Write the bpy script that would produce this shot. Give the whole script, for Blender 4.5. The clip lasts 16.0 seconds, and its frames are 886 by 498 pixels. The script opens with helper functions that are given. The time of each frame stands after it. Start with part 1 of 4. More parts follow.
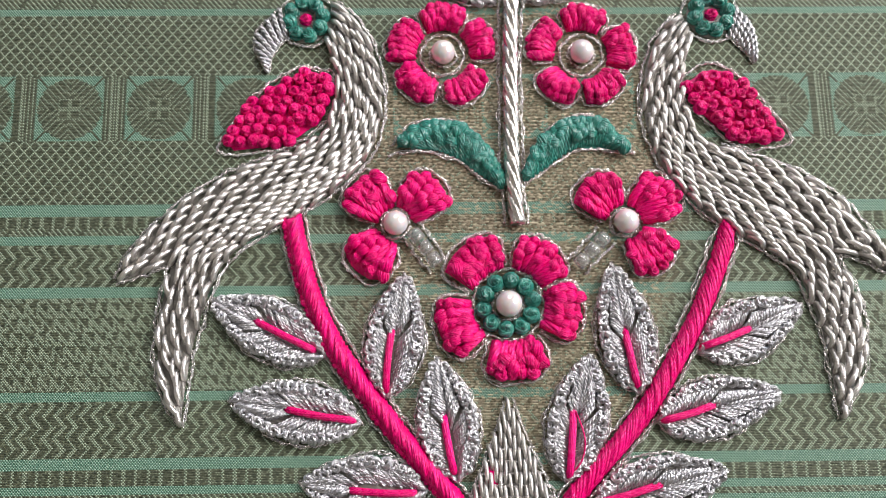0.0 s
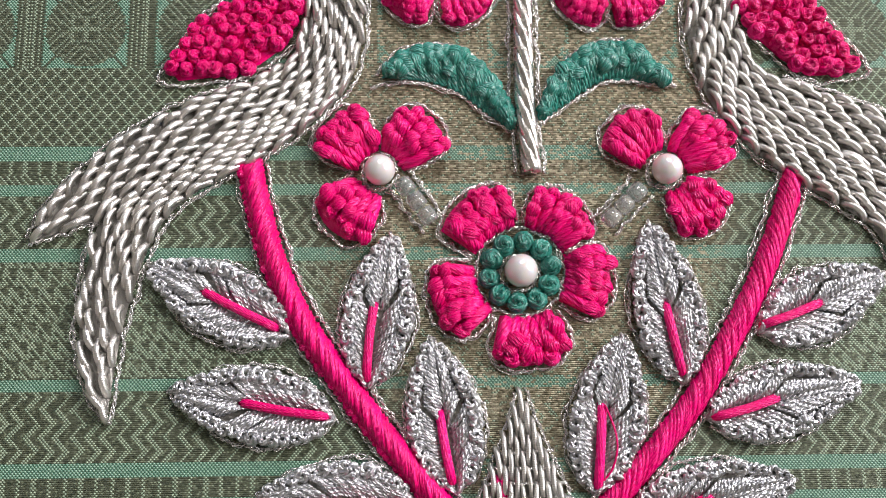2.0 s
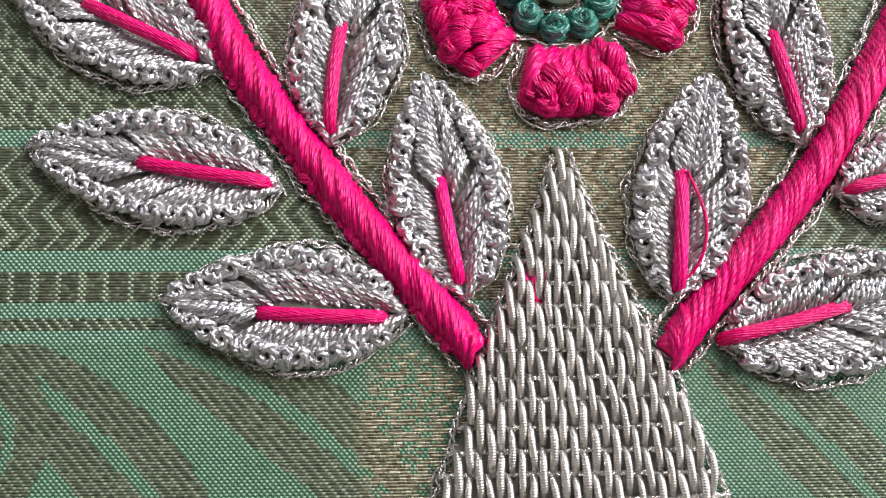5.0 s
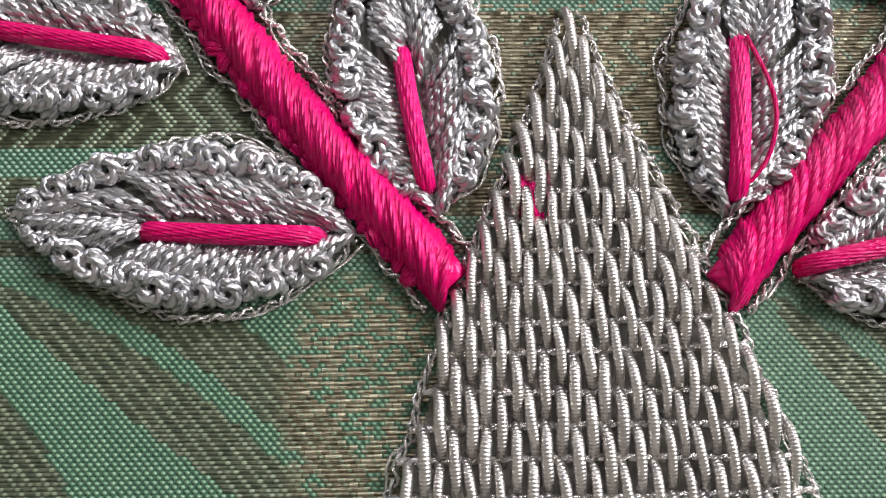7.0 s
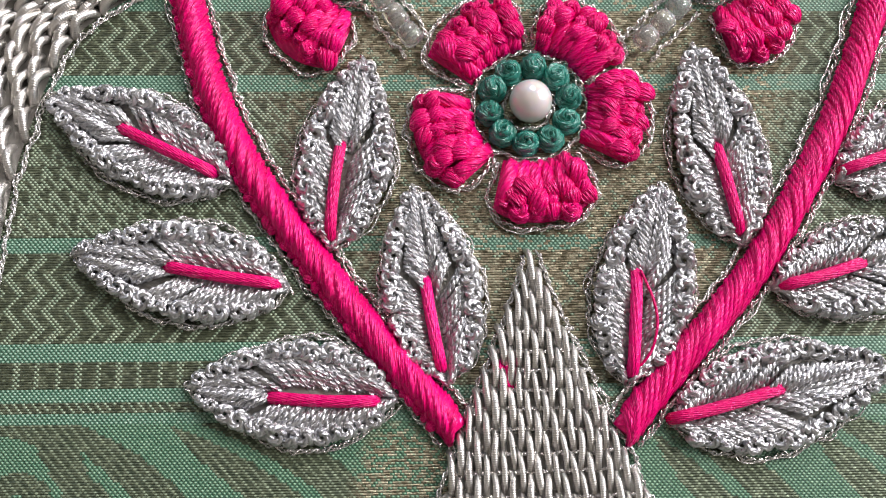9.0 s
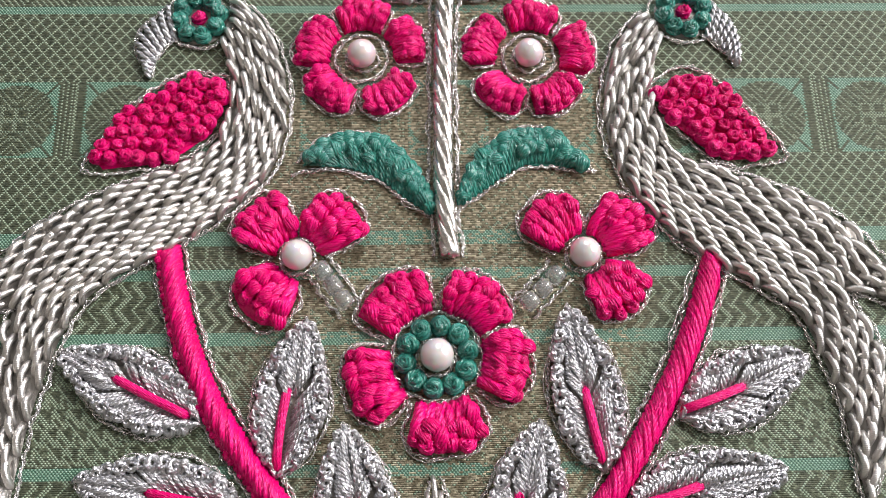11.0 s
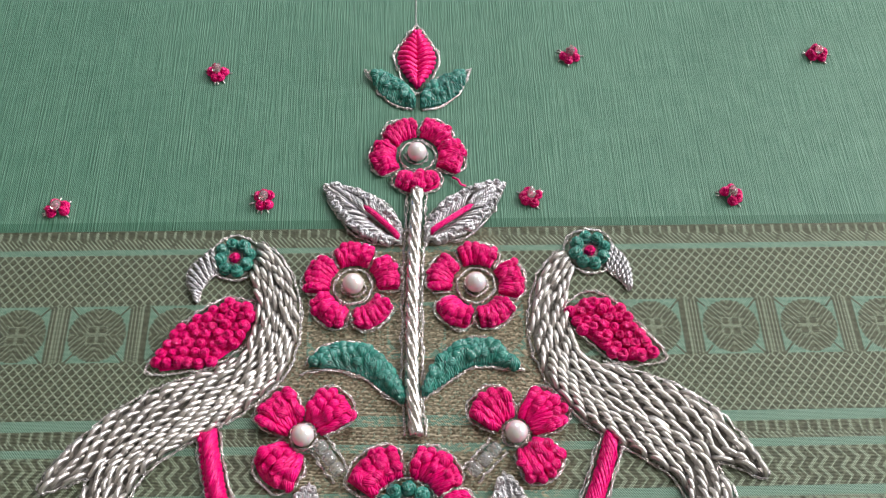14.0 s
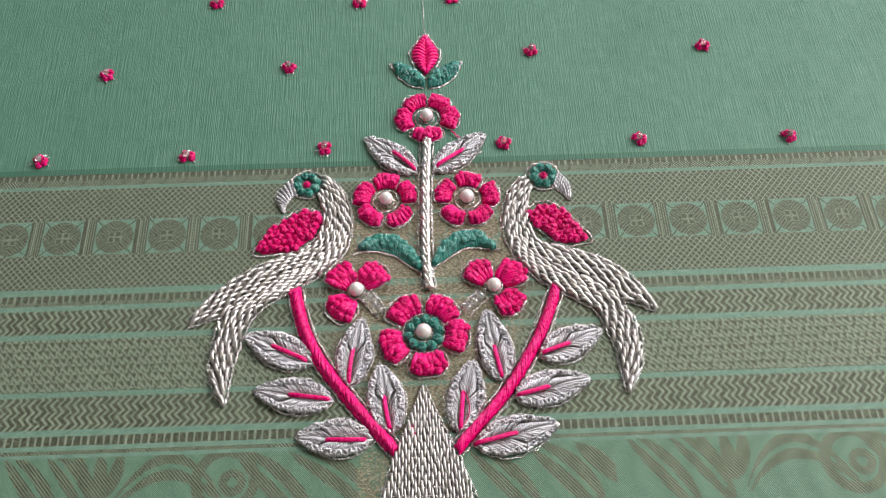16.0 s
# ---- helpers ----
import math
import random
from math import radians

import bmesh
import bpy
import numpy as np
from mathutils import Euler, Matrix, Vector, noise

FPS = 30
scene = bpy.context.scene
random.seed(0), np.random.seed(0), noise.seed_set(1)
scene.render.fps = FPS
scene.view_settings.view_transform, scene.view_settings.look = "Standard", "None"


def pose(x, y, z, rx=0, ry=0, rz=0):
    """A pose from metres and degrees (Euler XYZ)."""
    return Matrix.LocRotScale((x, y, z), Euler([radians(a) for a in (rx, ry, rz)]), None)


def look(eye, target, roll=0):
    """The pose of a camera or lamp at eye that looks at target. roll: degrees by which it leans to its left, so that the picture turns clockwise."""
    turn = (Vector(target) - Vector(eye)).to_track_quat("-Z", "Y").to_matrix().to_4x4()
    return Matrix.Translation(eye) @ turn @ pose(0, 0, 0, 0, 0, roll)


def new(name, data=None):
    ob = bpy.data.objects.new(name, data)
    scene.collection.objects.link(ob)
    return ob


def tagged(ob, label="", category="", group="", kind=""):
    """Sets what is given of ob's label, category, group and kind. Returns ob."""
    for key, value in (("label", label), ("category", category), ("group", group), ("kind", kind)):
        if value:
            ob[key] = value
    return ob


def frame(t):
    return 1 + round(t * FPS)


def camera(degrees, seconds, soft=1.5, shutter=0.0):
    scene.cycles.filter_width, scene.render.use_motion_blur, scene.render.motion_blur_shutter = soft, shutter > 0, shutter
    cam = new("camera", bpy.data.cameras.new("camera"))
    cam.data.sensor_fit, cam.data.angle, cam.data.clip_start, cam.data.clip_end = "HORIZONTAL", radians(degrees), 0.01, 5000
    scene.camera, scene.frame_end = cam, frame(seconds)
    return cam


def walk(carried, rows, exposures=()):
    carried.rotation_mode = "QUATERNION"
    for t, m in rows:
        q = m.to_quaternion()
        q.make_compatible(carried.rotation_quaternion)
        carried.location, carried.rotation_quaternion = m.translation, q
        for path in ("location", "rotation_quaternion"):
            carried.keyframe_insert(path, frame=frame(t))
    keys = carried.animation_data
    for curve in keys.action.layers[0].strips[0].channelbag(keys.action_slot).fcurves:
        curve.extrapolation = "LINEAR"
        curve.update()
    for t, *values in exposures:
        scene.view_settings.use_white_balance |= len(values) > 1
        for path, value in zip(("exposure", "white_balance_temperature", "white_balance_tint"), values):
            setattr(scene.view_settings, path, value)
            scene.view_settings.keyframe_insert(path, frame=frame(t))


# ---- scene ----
C = 0.01  # all plans below are drawn in centimetres

# ---- the camera's way: seconds, eye, target, roll ----
WAY = [
    (0, (-1.334, -1.989, 12.416), (-1.294, -1.591, 10.457), 4.6),
    (0.5, (-1.22, -1.868, 11.671), (-1.182, -1.473, 9.711), 4.4),
    (1, (-1.271, -1.845, 11.015), (-1.228, -1.453, 9.054), 5.2),
    (1.5, (-1.153, -1.875, 10.521), (-1.112, -1.477, 8.561), 4.9),
    (2, (-1.335, -1.965, 9.871), (-1.277, -1.574, 7.91), 7.4),
    (2.5, (-1.357, -1.951, 9.211), (-1.294, -1.582, 7.247), 8.6),
    (3, (-1.462, -2.166, 8.828), (-1.377, -1.813, 6.861), 12.6),
    (3.5, (-1.579, -2.676, 8.101), (-1.493, -2.292, 6.141), 11.8),
    (4, (-1.554, -3.015, 7.836), (-1.456, -2.628, 5.876), 13.3),
    (4.5, (-1.333, -3.272, 6.79), (-1.24, -2.877, 4.832), 12.2),
    (4.7, (-1.428, -3.406, 6.529), (-1.326, -3.02, 4.569), 13.8),
    (6.8, (-1.093, -3.769, 4.601), (-1.033, -3.321, 2.653), 6.6),
    (7, (-1.053, -3.807, 4.362), (-0.995, -3.369, 2.411), 6.4),
    (7.5, (-1.105, -3.745, 4.378), (-1.034, -3.328, 2.423), 8.6),
    (8, (-1.148, -3.934, 4.922), (-1.093, -3.463, 2.979), 5.6),
    (8.5, (-1.309, -3.564, 5.959), (-1.243, -3.132, 4.007), 7.6),
    (9, (-1.186, -3.083, 7.371), (-1.127, -2.67, 5.415), 7.0),
    (9.5, (-1.048, -2.855, 8.286), (-1.005, -2.392, 6.341), 4.2),
    (10, (-0.469, -2.59, 9.109), (-0.449, -2.096, 7.171), 1.1),
    (10.2, (-0.397, -2.516, 9.226), (-0.367, -1.99, 7.296), 2.0),
    (12.3, (-0.107, -1.669, 11.165), (-0.056, -0.961, 9.295), 2.9),
    (12.5, (-0.008, -1.611, 11.37), (0.02, -0.881, 9.508), 1.2),
    (13, (-0.135, -1.493, 11.611), (-0.093, -0.721, 9.766), 1.8),
    (13.5, (-0.26, -1.913, 12.184), (-0.203, -1.042, 10.385), 2.3),
    (14, (0.098, -3.192, 13.485), (0.149, -2.238, 11.728), 1.5),
    (14.5, (-0.034, -4.586, 14.882), (0.006, -3.604, 13.14), 0.7),
    (15, (-0.016, -6.183, 16.233), (0.013, -5.207, 14.487), 0.1),
    (15.5, (0.078, -7.842, 17.753), (0.105, -6.85, 16.017), -0.6),
    (16, (0.031, -9.221, 18.817), (0.06, -8.198, 17.099), -0.9),
]
cam = camera(52.5, 16.0, soft=1.1)
walk(cam, [(t, look(Vector(e) * 0.01, Vector(g) * 0.01, r)) for t, e, g, r in WAY],
     exposures=[(0, 0.05), (3.5, 0.12), (4.7, 0.14), (7, -0.1), (8, -0.15), (9.5, 0.1), (12.5, 0.0), (16, 0.04)])

# ---- daylight: sky outside, a soft window beside the table, an added second lamp ----
world = bpy.data.worlds.new("daylight")
scene.world = world
world.use_nodes = True
sky = world.node_tree.nodes.new("ShaderNodeTexSky")
sky.sky_type, sky.sun_disc = "NISHITA", False
sky.sun_elevation, sky.sun_rotation = radians(38), radians(60)
world.node_tree.links.new(sky.outputs[0], world.node_tree.nodes["Background"].inputs[0])
world.node_tree.nodes["Background"].inputs[1].default_value = 0.12
lamp = bpy.data.lights.new("window_light", "AREA")
lamp.shape, lamp.size, lamp.size_y, lamp.energy, lamp.color = "RECTANGLE", 0.75, 0.6, 23.0, (1.0, 0.955, 0.95)
lamp_ob = new("window_light", lamp)
lamp_ob.matrix_world = look((0.97, 0.35, 0.72), (0, 0.05, 0.0))
# unseen second light from the north, added to brighten the coiled wire
fill_lamp = bpy.data.lights.new("north_fill_light", "AREA")
fill_lamp.shape, fill_lamp.size, fill_lamp.size_y, fill_lamp.energy, fill_lamp.color = "RECTANGLE", 0.55, 0.5, 9.5, (1.0, 0.96, 0.96)
new("north_fill_light", fill_lamp).matrix_world = look((0.1, 1.17, 0.9), (0.0, 0.0, 0.0))


# ---- materials ----
class Num:
    """A number in a shader: arithmetic on it makes Math nodes."""

    def __init__(self, tree, socket):
        self.tree, self.socket = tree, socket

    def op(self, kind, *others):
        node = self.tree.nodes.new("ShaderNodeMath")
        node.operation = kind
        for i, value in enumerate((self, *others)):
            if isinstance(value, Num):
                self.tree.links.new(value.socket, node.inputs[i])
            else:
                node.inputs[i].default_value = value
        return Num(self.tree, node.outputs[0])

    def __add__(self, o): return self.op("ADD", o)
    def __sub__(self, o): return self.op("SUBTRACT", o)
    def __mul__(self, o): return self.op("MULTIPLY", o)
    def __truediv__(self, o): return self.op("DIVIDE", o)
    def __gt__(self, o): return self.op("GREATER_THAN", o)
    def __lt__(self, o): return self.op("LESS_THAN", o)
    def fract(self): return self.op("FRACT")
    def floor(self): return self.op("FLOOR")
    def abs(self): return self.op("ABSOLUTE")
    def sin(self): return self.op("SINE")
    def inv(self): return self * -1.0 + 1.0
    def both(self, o): return self.op("MINIMUM", o)
    def either(self, o): return self.op("MAXIMUM", o)
    def clamp(self): return self.op("MAXIMUM", 0.0).op("MINIMUM", 1.0)
    def near(self, middle, half): return ((self - middle).abs()) < half
    def tri(self): return ((self.fract() - 0.5).abs()) * 2.0


def material(name, colour, rough=0.5, metal=0.0):
    mat = bpy.data.materials.new(name)
    mat.use_nodes = True
    b = mat.node_tree.nodes["Principled BSDF"]
    b.inputs["Base Color"].default_value = (*colour, 1)
    b.inputs["Roughness"].default_value, b.inputs["Metallic"].default_value = rough, metal
    return mat, mat.node_tree, b


def coords(tree, kind, scale=1.0):
    tc, sep = tree.nodes.new("ShaderNodeTexCoord"), tree.nodes.new("ShaderNodeSeparateXYZ")
    tree.links.new(tc.outputs[kind], sep.inputs[0])
    return [Num(tree, sep.outputs[i]) * scale for i in range(3)]


def noise_of(tree, scale, detail=3.0, kind="Object"):
    tc, n = tree.nodes.new("ShaderNodeTexCoord"), tree.nodes.new("ShaderNodeTexNoise")
    n.inputs["Scale"].default_value, n.inputs["Detail"].default_value = scale, detail
    tree.links.new(tc.outputs[kind], n.inputs["Vector"])
    return Num(tree, n.outputs[0])


def mixed(tree, fac, a, b):
    n = tree.nodes.new("ShaderNodeMix")
    n.data_type = "RGBA"
    tree.links.new(fac.socket, n.inputs[0])
    for i, v in ((6, a), (7, b)):
        if isinstance(v, tuple):
            n.inputs[i].default_value = (*v, 1)
        else:
            tree.links.new(v, n.inputs[i])
    return n.outputs[2]


def bumped(tree, b, height, distance, strength=1.0):
    n = tree.nodes.new("ShaderNodeBump")
    n.inputs["Strength"].default_value, n.inputs["Distance"].default_value = strength, distance
    tree.links.new(height.socket, n.inputs["Height"])
    tree.links.new(n.outputs[0], b.inputs["Normal"])


def thread_material(name, colour, dark, rough, metal, strands, twist, depth, pitch=0.0, spread=0.5, fuzz=0.45):
    """A thread: fine filaments along it that twist; with pitch, the close rings of a coiled wire."""
    mat, tree, b = material(name, colour, rough, metal)
    u, v, _ = coords(tree, "UV")
    if pitch:
        wave = ((u * (2 * math.pi / pitch)).sin()) * 0.5 + 0.5
    else:
        wave = (((v * strands + u * twist) * (2 * math.pi)).sin()) * 0.3 + 0.5 + (noise_of(tree, 34.0, 2.0, "UV") - 0.5) * fuzz
    info = tree.nodes.new("ShaderNodeObjectInfo")
    tone = (Num(tree, info.outputs["Random"]) - 0.5) * spread + (noise_of(tree, 900.0) - 0.5) * 0.6 + 0.5 + (wave - 0.5) * 0.15
    tree.links.new(mixed(tree, tone.clamp(), dark, colour), b.inputs["Base Color"])
    r = (noise_of(tree, 1100.0) - 0.5) * 0.3 + rough
    tree.links.new(r.clamp().socket, b.inputs["Roughness"])
    bumped(tree, b, wave, depth)
    return mat, tree, b


MAGENTA, _, b = thread_material("magenta_silk", (0.93, 0.0, 0.20), (0.60, 0.0, 0.10), 0.29, 0.0, 7, 14.0, 0.00007, spread=0.5, fuzz=0.6)
b.inputs["Specular Tint"].default_value = (1.0, 0.34, 0.68, 1)
b.inputs["Specular IOR Level"].default_value = 0.95
GREEN, _, b = thread_material("teal_silk", (0.038, 0.32, 0.25), (0.009, 0.13, 0.10), 0.24, 0.0, 7, 14.0, 0.00006, spread=0.35, fuzz=0.6)
b.inputs["Specular IOR Level"].default_value = 1.0
SILVER, _, _ = thread_material("silver_thread", (0.75, 0.74, 0.76), (0.36, 0.355, 0.37), 0.33, 0.88, 3, 11.0, 0.00007, spread=0.4, fuzz=0.3)
CHAIN, _, _ = thread_material("silver_chain_thread", (0.95, 0.92, 0.91), (0.62, 0.59, 0.57), 0.24, 0.75, 3, 8.0, 0.00008)
UNDER, _, _ = thread_material("grey_underlay_thread", (0.42, 0.405, 0.38), (0.14, 0.13, 0.115), 0.36, 0.6, 5, 4.0, 0.0001)
COIL, _, _ = thread_material("coiled_silver_wire", (0.76, 0.73, 0.70), (0.54, 0.51, 0.485), 0.33, 0.9, 1, 0, 0.000022, pitch=0.017, spread=0.6)
ROPE, _, _ = thread_material("silver_cord_wire", (0.72, 0.69, 0.66), (0.36, 0.335, 0.31), 0.27, 0.95, 5, 2.0, 0.00004)

PEARL, tree, b = material("pearl", (0.62, 0.58, 0.58), 0.35)
b.inputs["Coat Weight"].default_value, b.inputs["Coat Roughness"].default_value = 1.0, 0.05
b.inputs["Coat IOR"].default_value = 2.1
b.inputs["Subsurface Weight"].default_value, b.inputs["Subsurface Scale"].default_value = 0.35, 0.0012
tree.links.new(mixed(tree, noise_of(tree, 400.0), (0.66, 0.62, 0.61), (0.58, 0.535, 0.54)), b.inputs["Base Color"])
GLASS, _, b = material("clear_glass_bead", (0.97, 0.97, 0.95), 0.08)
b.inputs["Transmission Weight"].default_value, b.inputs["IOR"].default_value = 0.86, 1.5


def cloth_material():
    """Green silk with a woven metallic border: each band has its own figure, drawn on the grid of the threads."""
    mat, tree, b = material("green_silk_brocade", (0.2, 0.4, 0.28), 0.5)
    x, y, _ = coords(tree, "Object", 100.0)
    y = y + x * 0.0092
    sx, sy = 0.038, 0.0215
    row = (y / sy).floor()
    cx = x / sx + (row * 0.5).fract()
    cell = cx.floor()
    qx, qy = (cell + 0.5 - (row * 0.5).fract()) * sx, (row + 0.5) * sy
    fx, fy = cx.fract() - 0.5, (y / sy).fract() - 0.5
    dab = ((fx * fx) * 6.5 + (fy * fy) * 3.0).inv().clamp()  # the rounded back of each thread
    wob = noise_of(tree, 60.0) - 0.5
    comb, white = tree.nodes.new("ShaderNodeCombineXYZ"), tree.nodes.new("ShaderNodeTexWhiteNoise")
    tree.links.new(cell.socket, comb.inputs[0])
    tree.links.new(row.socket, comb.inputs[1])
    tree.links.new(comb.outputs[0], white.inputs["Vector"])
    chance = Num(tree, white.outputs["Value"])

    def band(low, high):
        return (qy > low).both(qy < high)

    # lattice of small diamonds
    half_x = cell * 2.0 - (row * 0.5).fract() * 2.0
    lattice = (((half_x + row) / 8.0 + 0.03).fract() < 0.1).either(((half_x - row) / 8.0 + 0.03).fract() < 0.1)
    # medallions between ladder bars
    mx = (((qx + 5.15) / 1.29 + 0.5).fract() - 0.5) * 1.29
    my = qy - 2.635
    disc = ((mx * mx + my * my) < 0.215)
    rays = ((mx.abs() - my.abs()) / 0.1).tri() > 0.55
    core = ((mx.abs()) < 0.17).both(my.abs() < 0.17)
    petals = ((((mx.abs() - 0.085).abs()).either((my.abs() - 0.085).abs())) > 0.05)
    disc_fig = (core.both(petals.inv()) * 0.0).either((core.inv()).both(rays) * 0.6).either(core.both(petals) * 0.75)
    bars = (mx.abs() > 0.53).both(((mx.abs() - 0.53) / 0.062).tri() > 0.5)
    corner = (disc.inv()).both(mx.abs() < 0.48).both(((mx.abs() - my.abs()).abs()) > 0.02)
    # chevrons, ticks and basket
    chev = ((qx + (qy / 0.29).tri() * 0.13) / 0.164).tri() > 0.58
    ticks = (qx / 0.164).tri() > 0.72
    slant = ((qx + qy) / 0.082).tri() > 0.55
    w = (qy / 0.2).fract()
    bu = (qx / 0.164 + (qy / 0.2).floor() * 0.5).fract()
    basket = (bu < 0.24).either((((bu + w - 1.0).abs()) < 0.2)).either(((bu + w - 0.45).abs()) < 0.1)
    # large leaf scrolls of the inner field, repeated along the border
    ux = ((qx + 9.6) / 13.4).fract() * 13.4 - 9.6

    def blade(x0, y0, x1, y1, bow, wide, vein=0.05):
        """A pointed leaf from one place to another, bowed to its left, with a ground-coloured vein."""
        length = math.hypot(x1 - x0, y1 - y0)
        dx, dy = (x1 - x0) / length, (y1 - y0) / length
        rx, ry = ux - x0, qy - y0
        t = (rx * (dx / length) + ry * (dy / length)).clamp()
        hump = t * t.inv() * 4.0
        off = (ry * dx - rx * dy - hump * bow).abs()
        leaf = off < hump.op("POWER", 0.7) * wide
        return leaf.both((off > vein).either(t > 0.82)) if vein else leaf

    def ring(x0, y0, r, half):
        rx, ry = ux - x0, qy - y0
        return ((rx * rx + ry * ry).op("SQRT")).near(r, half)

    leaves = [blade(-9.3, -2.8, -7.9, -4.6, 0.12, 0.30), blade(-8.4, -2.8, -7.2, -4.4, 0.16, 0.27), blade(-7.1, -3.9, -7.75, -2.8, 0.1, 0.16, 0.0),
              blade(-7.1, -3.9, -7.22, -2.85, 0.0, 0.15, 0.0), blade(-7.1, -3.9, -6.8, -2.8, -0.1, 0.15, 0.0), blade(-7.0, -4.3, -4.4, -4.2, 1.05, 0.30, 0.06),
              ring(-4.5, -3.55, 0.62, 0.11), ring(-4.35, -3.6, 0.2, 0.09), blade(-4.3, -2.9, -2.5, -4.7, 0.12, 0.34), blade(-3.2, -2.9, -1.2, -4.4, 0.2, 0.33),
              blade(0.7, -3.0, 2.2, -4.6, 0.12, 0.32), blade(2.0, -2.95, 3.5, -4.5, 0.14, 0.36), blade(3.0, -3.0, 3.9, -3.9, 0.05, 0.2, 0.0)]
    figure = leaves[0]
    for leaf in leaves[1:]:
        figure = figure.either(leaf)
    scroll = figure.inv()

    g = band(4.08, 4.20).either(band(1.04, 1.2)).either(band(0.62, 0.75)).either(band(-0.13, 0.02)).either(band(-1.55, -1.42))
    g = g.either(band(-2.46, -2.31)).either(band(-2.77, -2.66)).either(band(-2.95, -2.87)).either(band(2.14, 3.13).both(corner))
    g = g.either((qy < -2.95) * (scroll * 0.84 + 0.07))
    fig = band(4.20, 4.38).both(slant).either(band(4.38, 4.54).both(ticks))
    fig = fig.either((band(3.13, 4.08).either(band(1.2, 2.14))).both(lattice))
    fig = fig.either(band(2.14, 3.13).both(disc.both(disc_fig).either(bars)))
    fig = fig.either(band(0.86, 1.04).both(ticks)).either(band(0.75, 0.86).both(slant)).either((band(0.02, 0.62).either(band(-2.31, -1.55))).both(chev))
    fig = fig.either(band(-1.42, -0.13).both(basket)).either(band(-2.66, -2.46).both(ticks)).either(band(-2.87, -2.77).both(slant))
    # round the tree the figure gives way to plain gold weave
    inside = ((x * x) / 5.2 + ((y - 1.0) * (y - 1.0)) / 13.5 + wob * 1.2)
    gold = ((inside * -1.0 + 1.2) * 2.2).clamp()
    fig = fig * ((chance > 0.3).inv() + (gold * 0.85).inv()).clamp()
    g = g * ((chance > 0.75) * gold).inv()
    # one figure of the inner field beside the trunk is woven in bright gold
    spot = (((x + 1.35) * (x + 1.35)) / 0.2 + ((y + 3.6) * (y + 3.6)) / 0.45 + wob * 2.0) * -2.0 + 2.0
    spot = spot.clamp() * (qy < -2.95)
    g = g * (spot * (chance > 0.4)).inv()
    gold = gold.either(spot)
    silk = qy > 4.56
    g = g.either(silk).clamp()
    # colours: brown metal ground, pale figure stitches, green silk
    fleck = noise_of(tree, 2600.0, 1.0)
    dash_in, dash = tree.nodes.new("ShaderNodeCombineXYZ"), tree.nodes.new("ShaderNodeTexNoise")
    tree.links.new((x * 15.0).socket, dash_in.inputs[0])
    tree.links.new((y * 80.0).socket, dash_in.inputs[1])
    tree.links.new(dash_in.outputs[0], dash.inputs["Vector"])
    dash.inputs["Scale"].default_value, dash.inputs["Detail"].default_value = 1.0, 2.0
    dashes = Num(tree, dash.outputs[0])  # short weft floats of flat metal
    tone = ((chance - 0.5) * 0.5 + (fleck - 0.5) * 0.8 + (dashes - 0.5) * 1.4 + ((chance > 0.82) * gold) * 0.6 + 0.38).clamp()
    metal_a = mixed(tree, tone, (0.032, 0.042, 0.021), (0.13, 0.145, 0.085))
    metal_b = mixed(tree, tone, (0.075, 0.066, 0.035), (0.46, 0.40, 0.28))
    ground = mixed(tree, gold, metal_a, metal_b)
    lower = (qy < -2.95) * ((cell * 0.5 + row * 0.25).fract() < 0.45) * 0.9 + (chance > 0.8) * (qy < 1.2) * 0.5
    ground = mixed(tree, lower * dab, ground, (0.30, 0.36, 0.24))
    pale = mixed(tree, tone, (0.23, 0.32, 0.21), (0.44, 0.52, 0.37))
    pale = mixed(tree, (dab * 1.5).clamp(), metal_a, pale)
    thread = mixed(tree, tone, (0.14, 0.275, 0.19), (0.36, 0.53, 0.40))
    field = mixed(tree, tone, (0.095, 0.225, 0.125), (0.25, 0.42, 0.27))
    thread = mixed(tree, qy < -2.95, thread, field)
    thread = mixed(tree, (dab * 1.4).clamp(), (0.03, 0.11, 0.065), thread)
    rib_in, rib_noise = tree.nodes.new("ShaderNodeCombineXYZ"), tree.nodes.new("ShaderNodeTexNoise")
    tree.links.new((x * 36.0).socket, rib_in.inputs[0])
    tree.links.new((y * 0.9).socket, rib_in.inputs[1])
    tree.links.new(rib_in.outputs[0], rib_noise.inputs["Vector"])
    rib_noise.inputs["Scale"].default_value, rib_noise.inputs["Detail"].default_value = 1.0, 2.0
    rib = ((Num(tree, rib_noise.outputs[0]) - 0.5) * 2.6 + 0.5).clamp()  # uneven warp threads
    slub = noise_of(tree, 300.0, 2.0)
    plain = mixed(tree, (rib * 0.4 + 0.1 + noise_of(tree, 40.0) * 0.4 + (slub - 0.5) * 0.5 + (fleck - 0.5) * 0.6).clamp(), (0.03, 0.108, 0.066), (0.10, 0.225, 0.152))
    plain = mixed(tree, ((qy < 4.72) * 0.75 + wob * 0.2).clamp(), plain, (0.028, 0.105, 0.06))  # dark green band painted in for the seam's shadow along the border
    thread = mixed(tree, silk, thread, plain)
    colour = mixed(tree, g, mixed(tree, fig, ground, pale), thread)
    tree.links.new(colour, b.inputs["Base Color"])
    shine = g.inv() * (fig * 0.7).inv()
    tree.links.new((shine * (gold * 0.42 + 0.38)).socket, b.inputs["Metallic"])
    tree.links.new((shine * (gold * -0.1 + 0.0) + 0.5).socket, b.inputs["Roughness"])
    tree.links.new((silk * -0.42 + 0.8).socket, b.inputs["Specular IOR Level"])
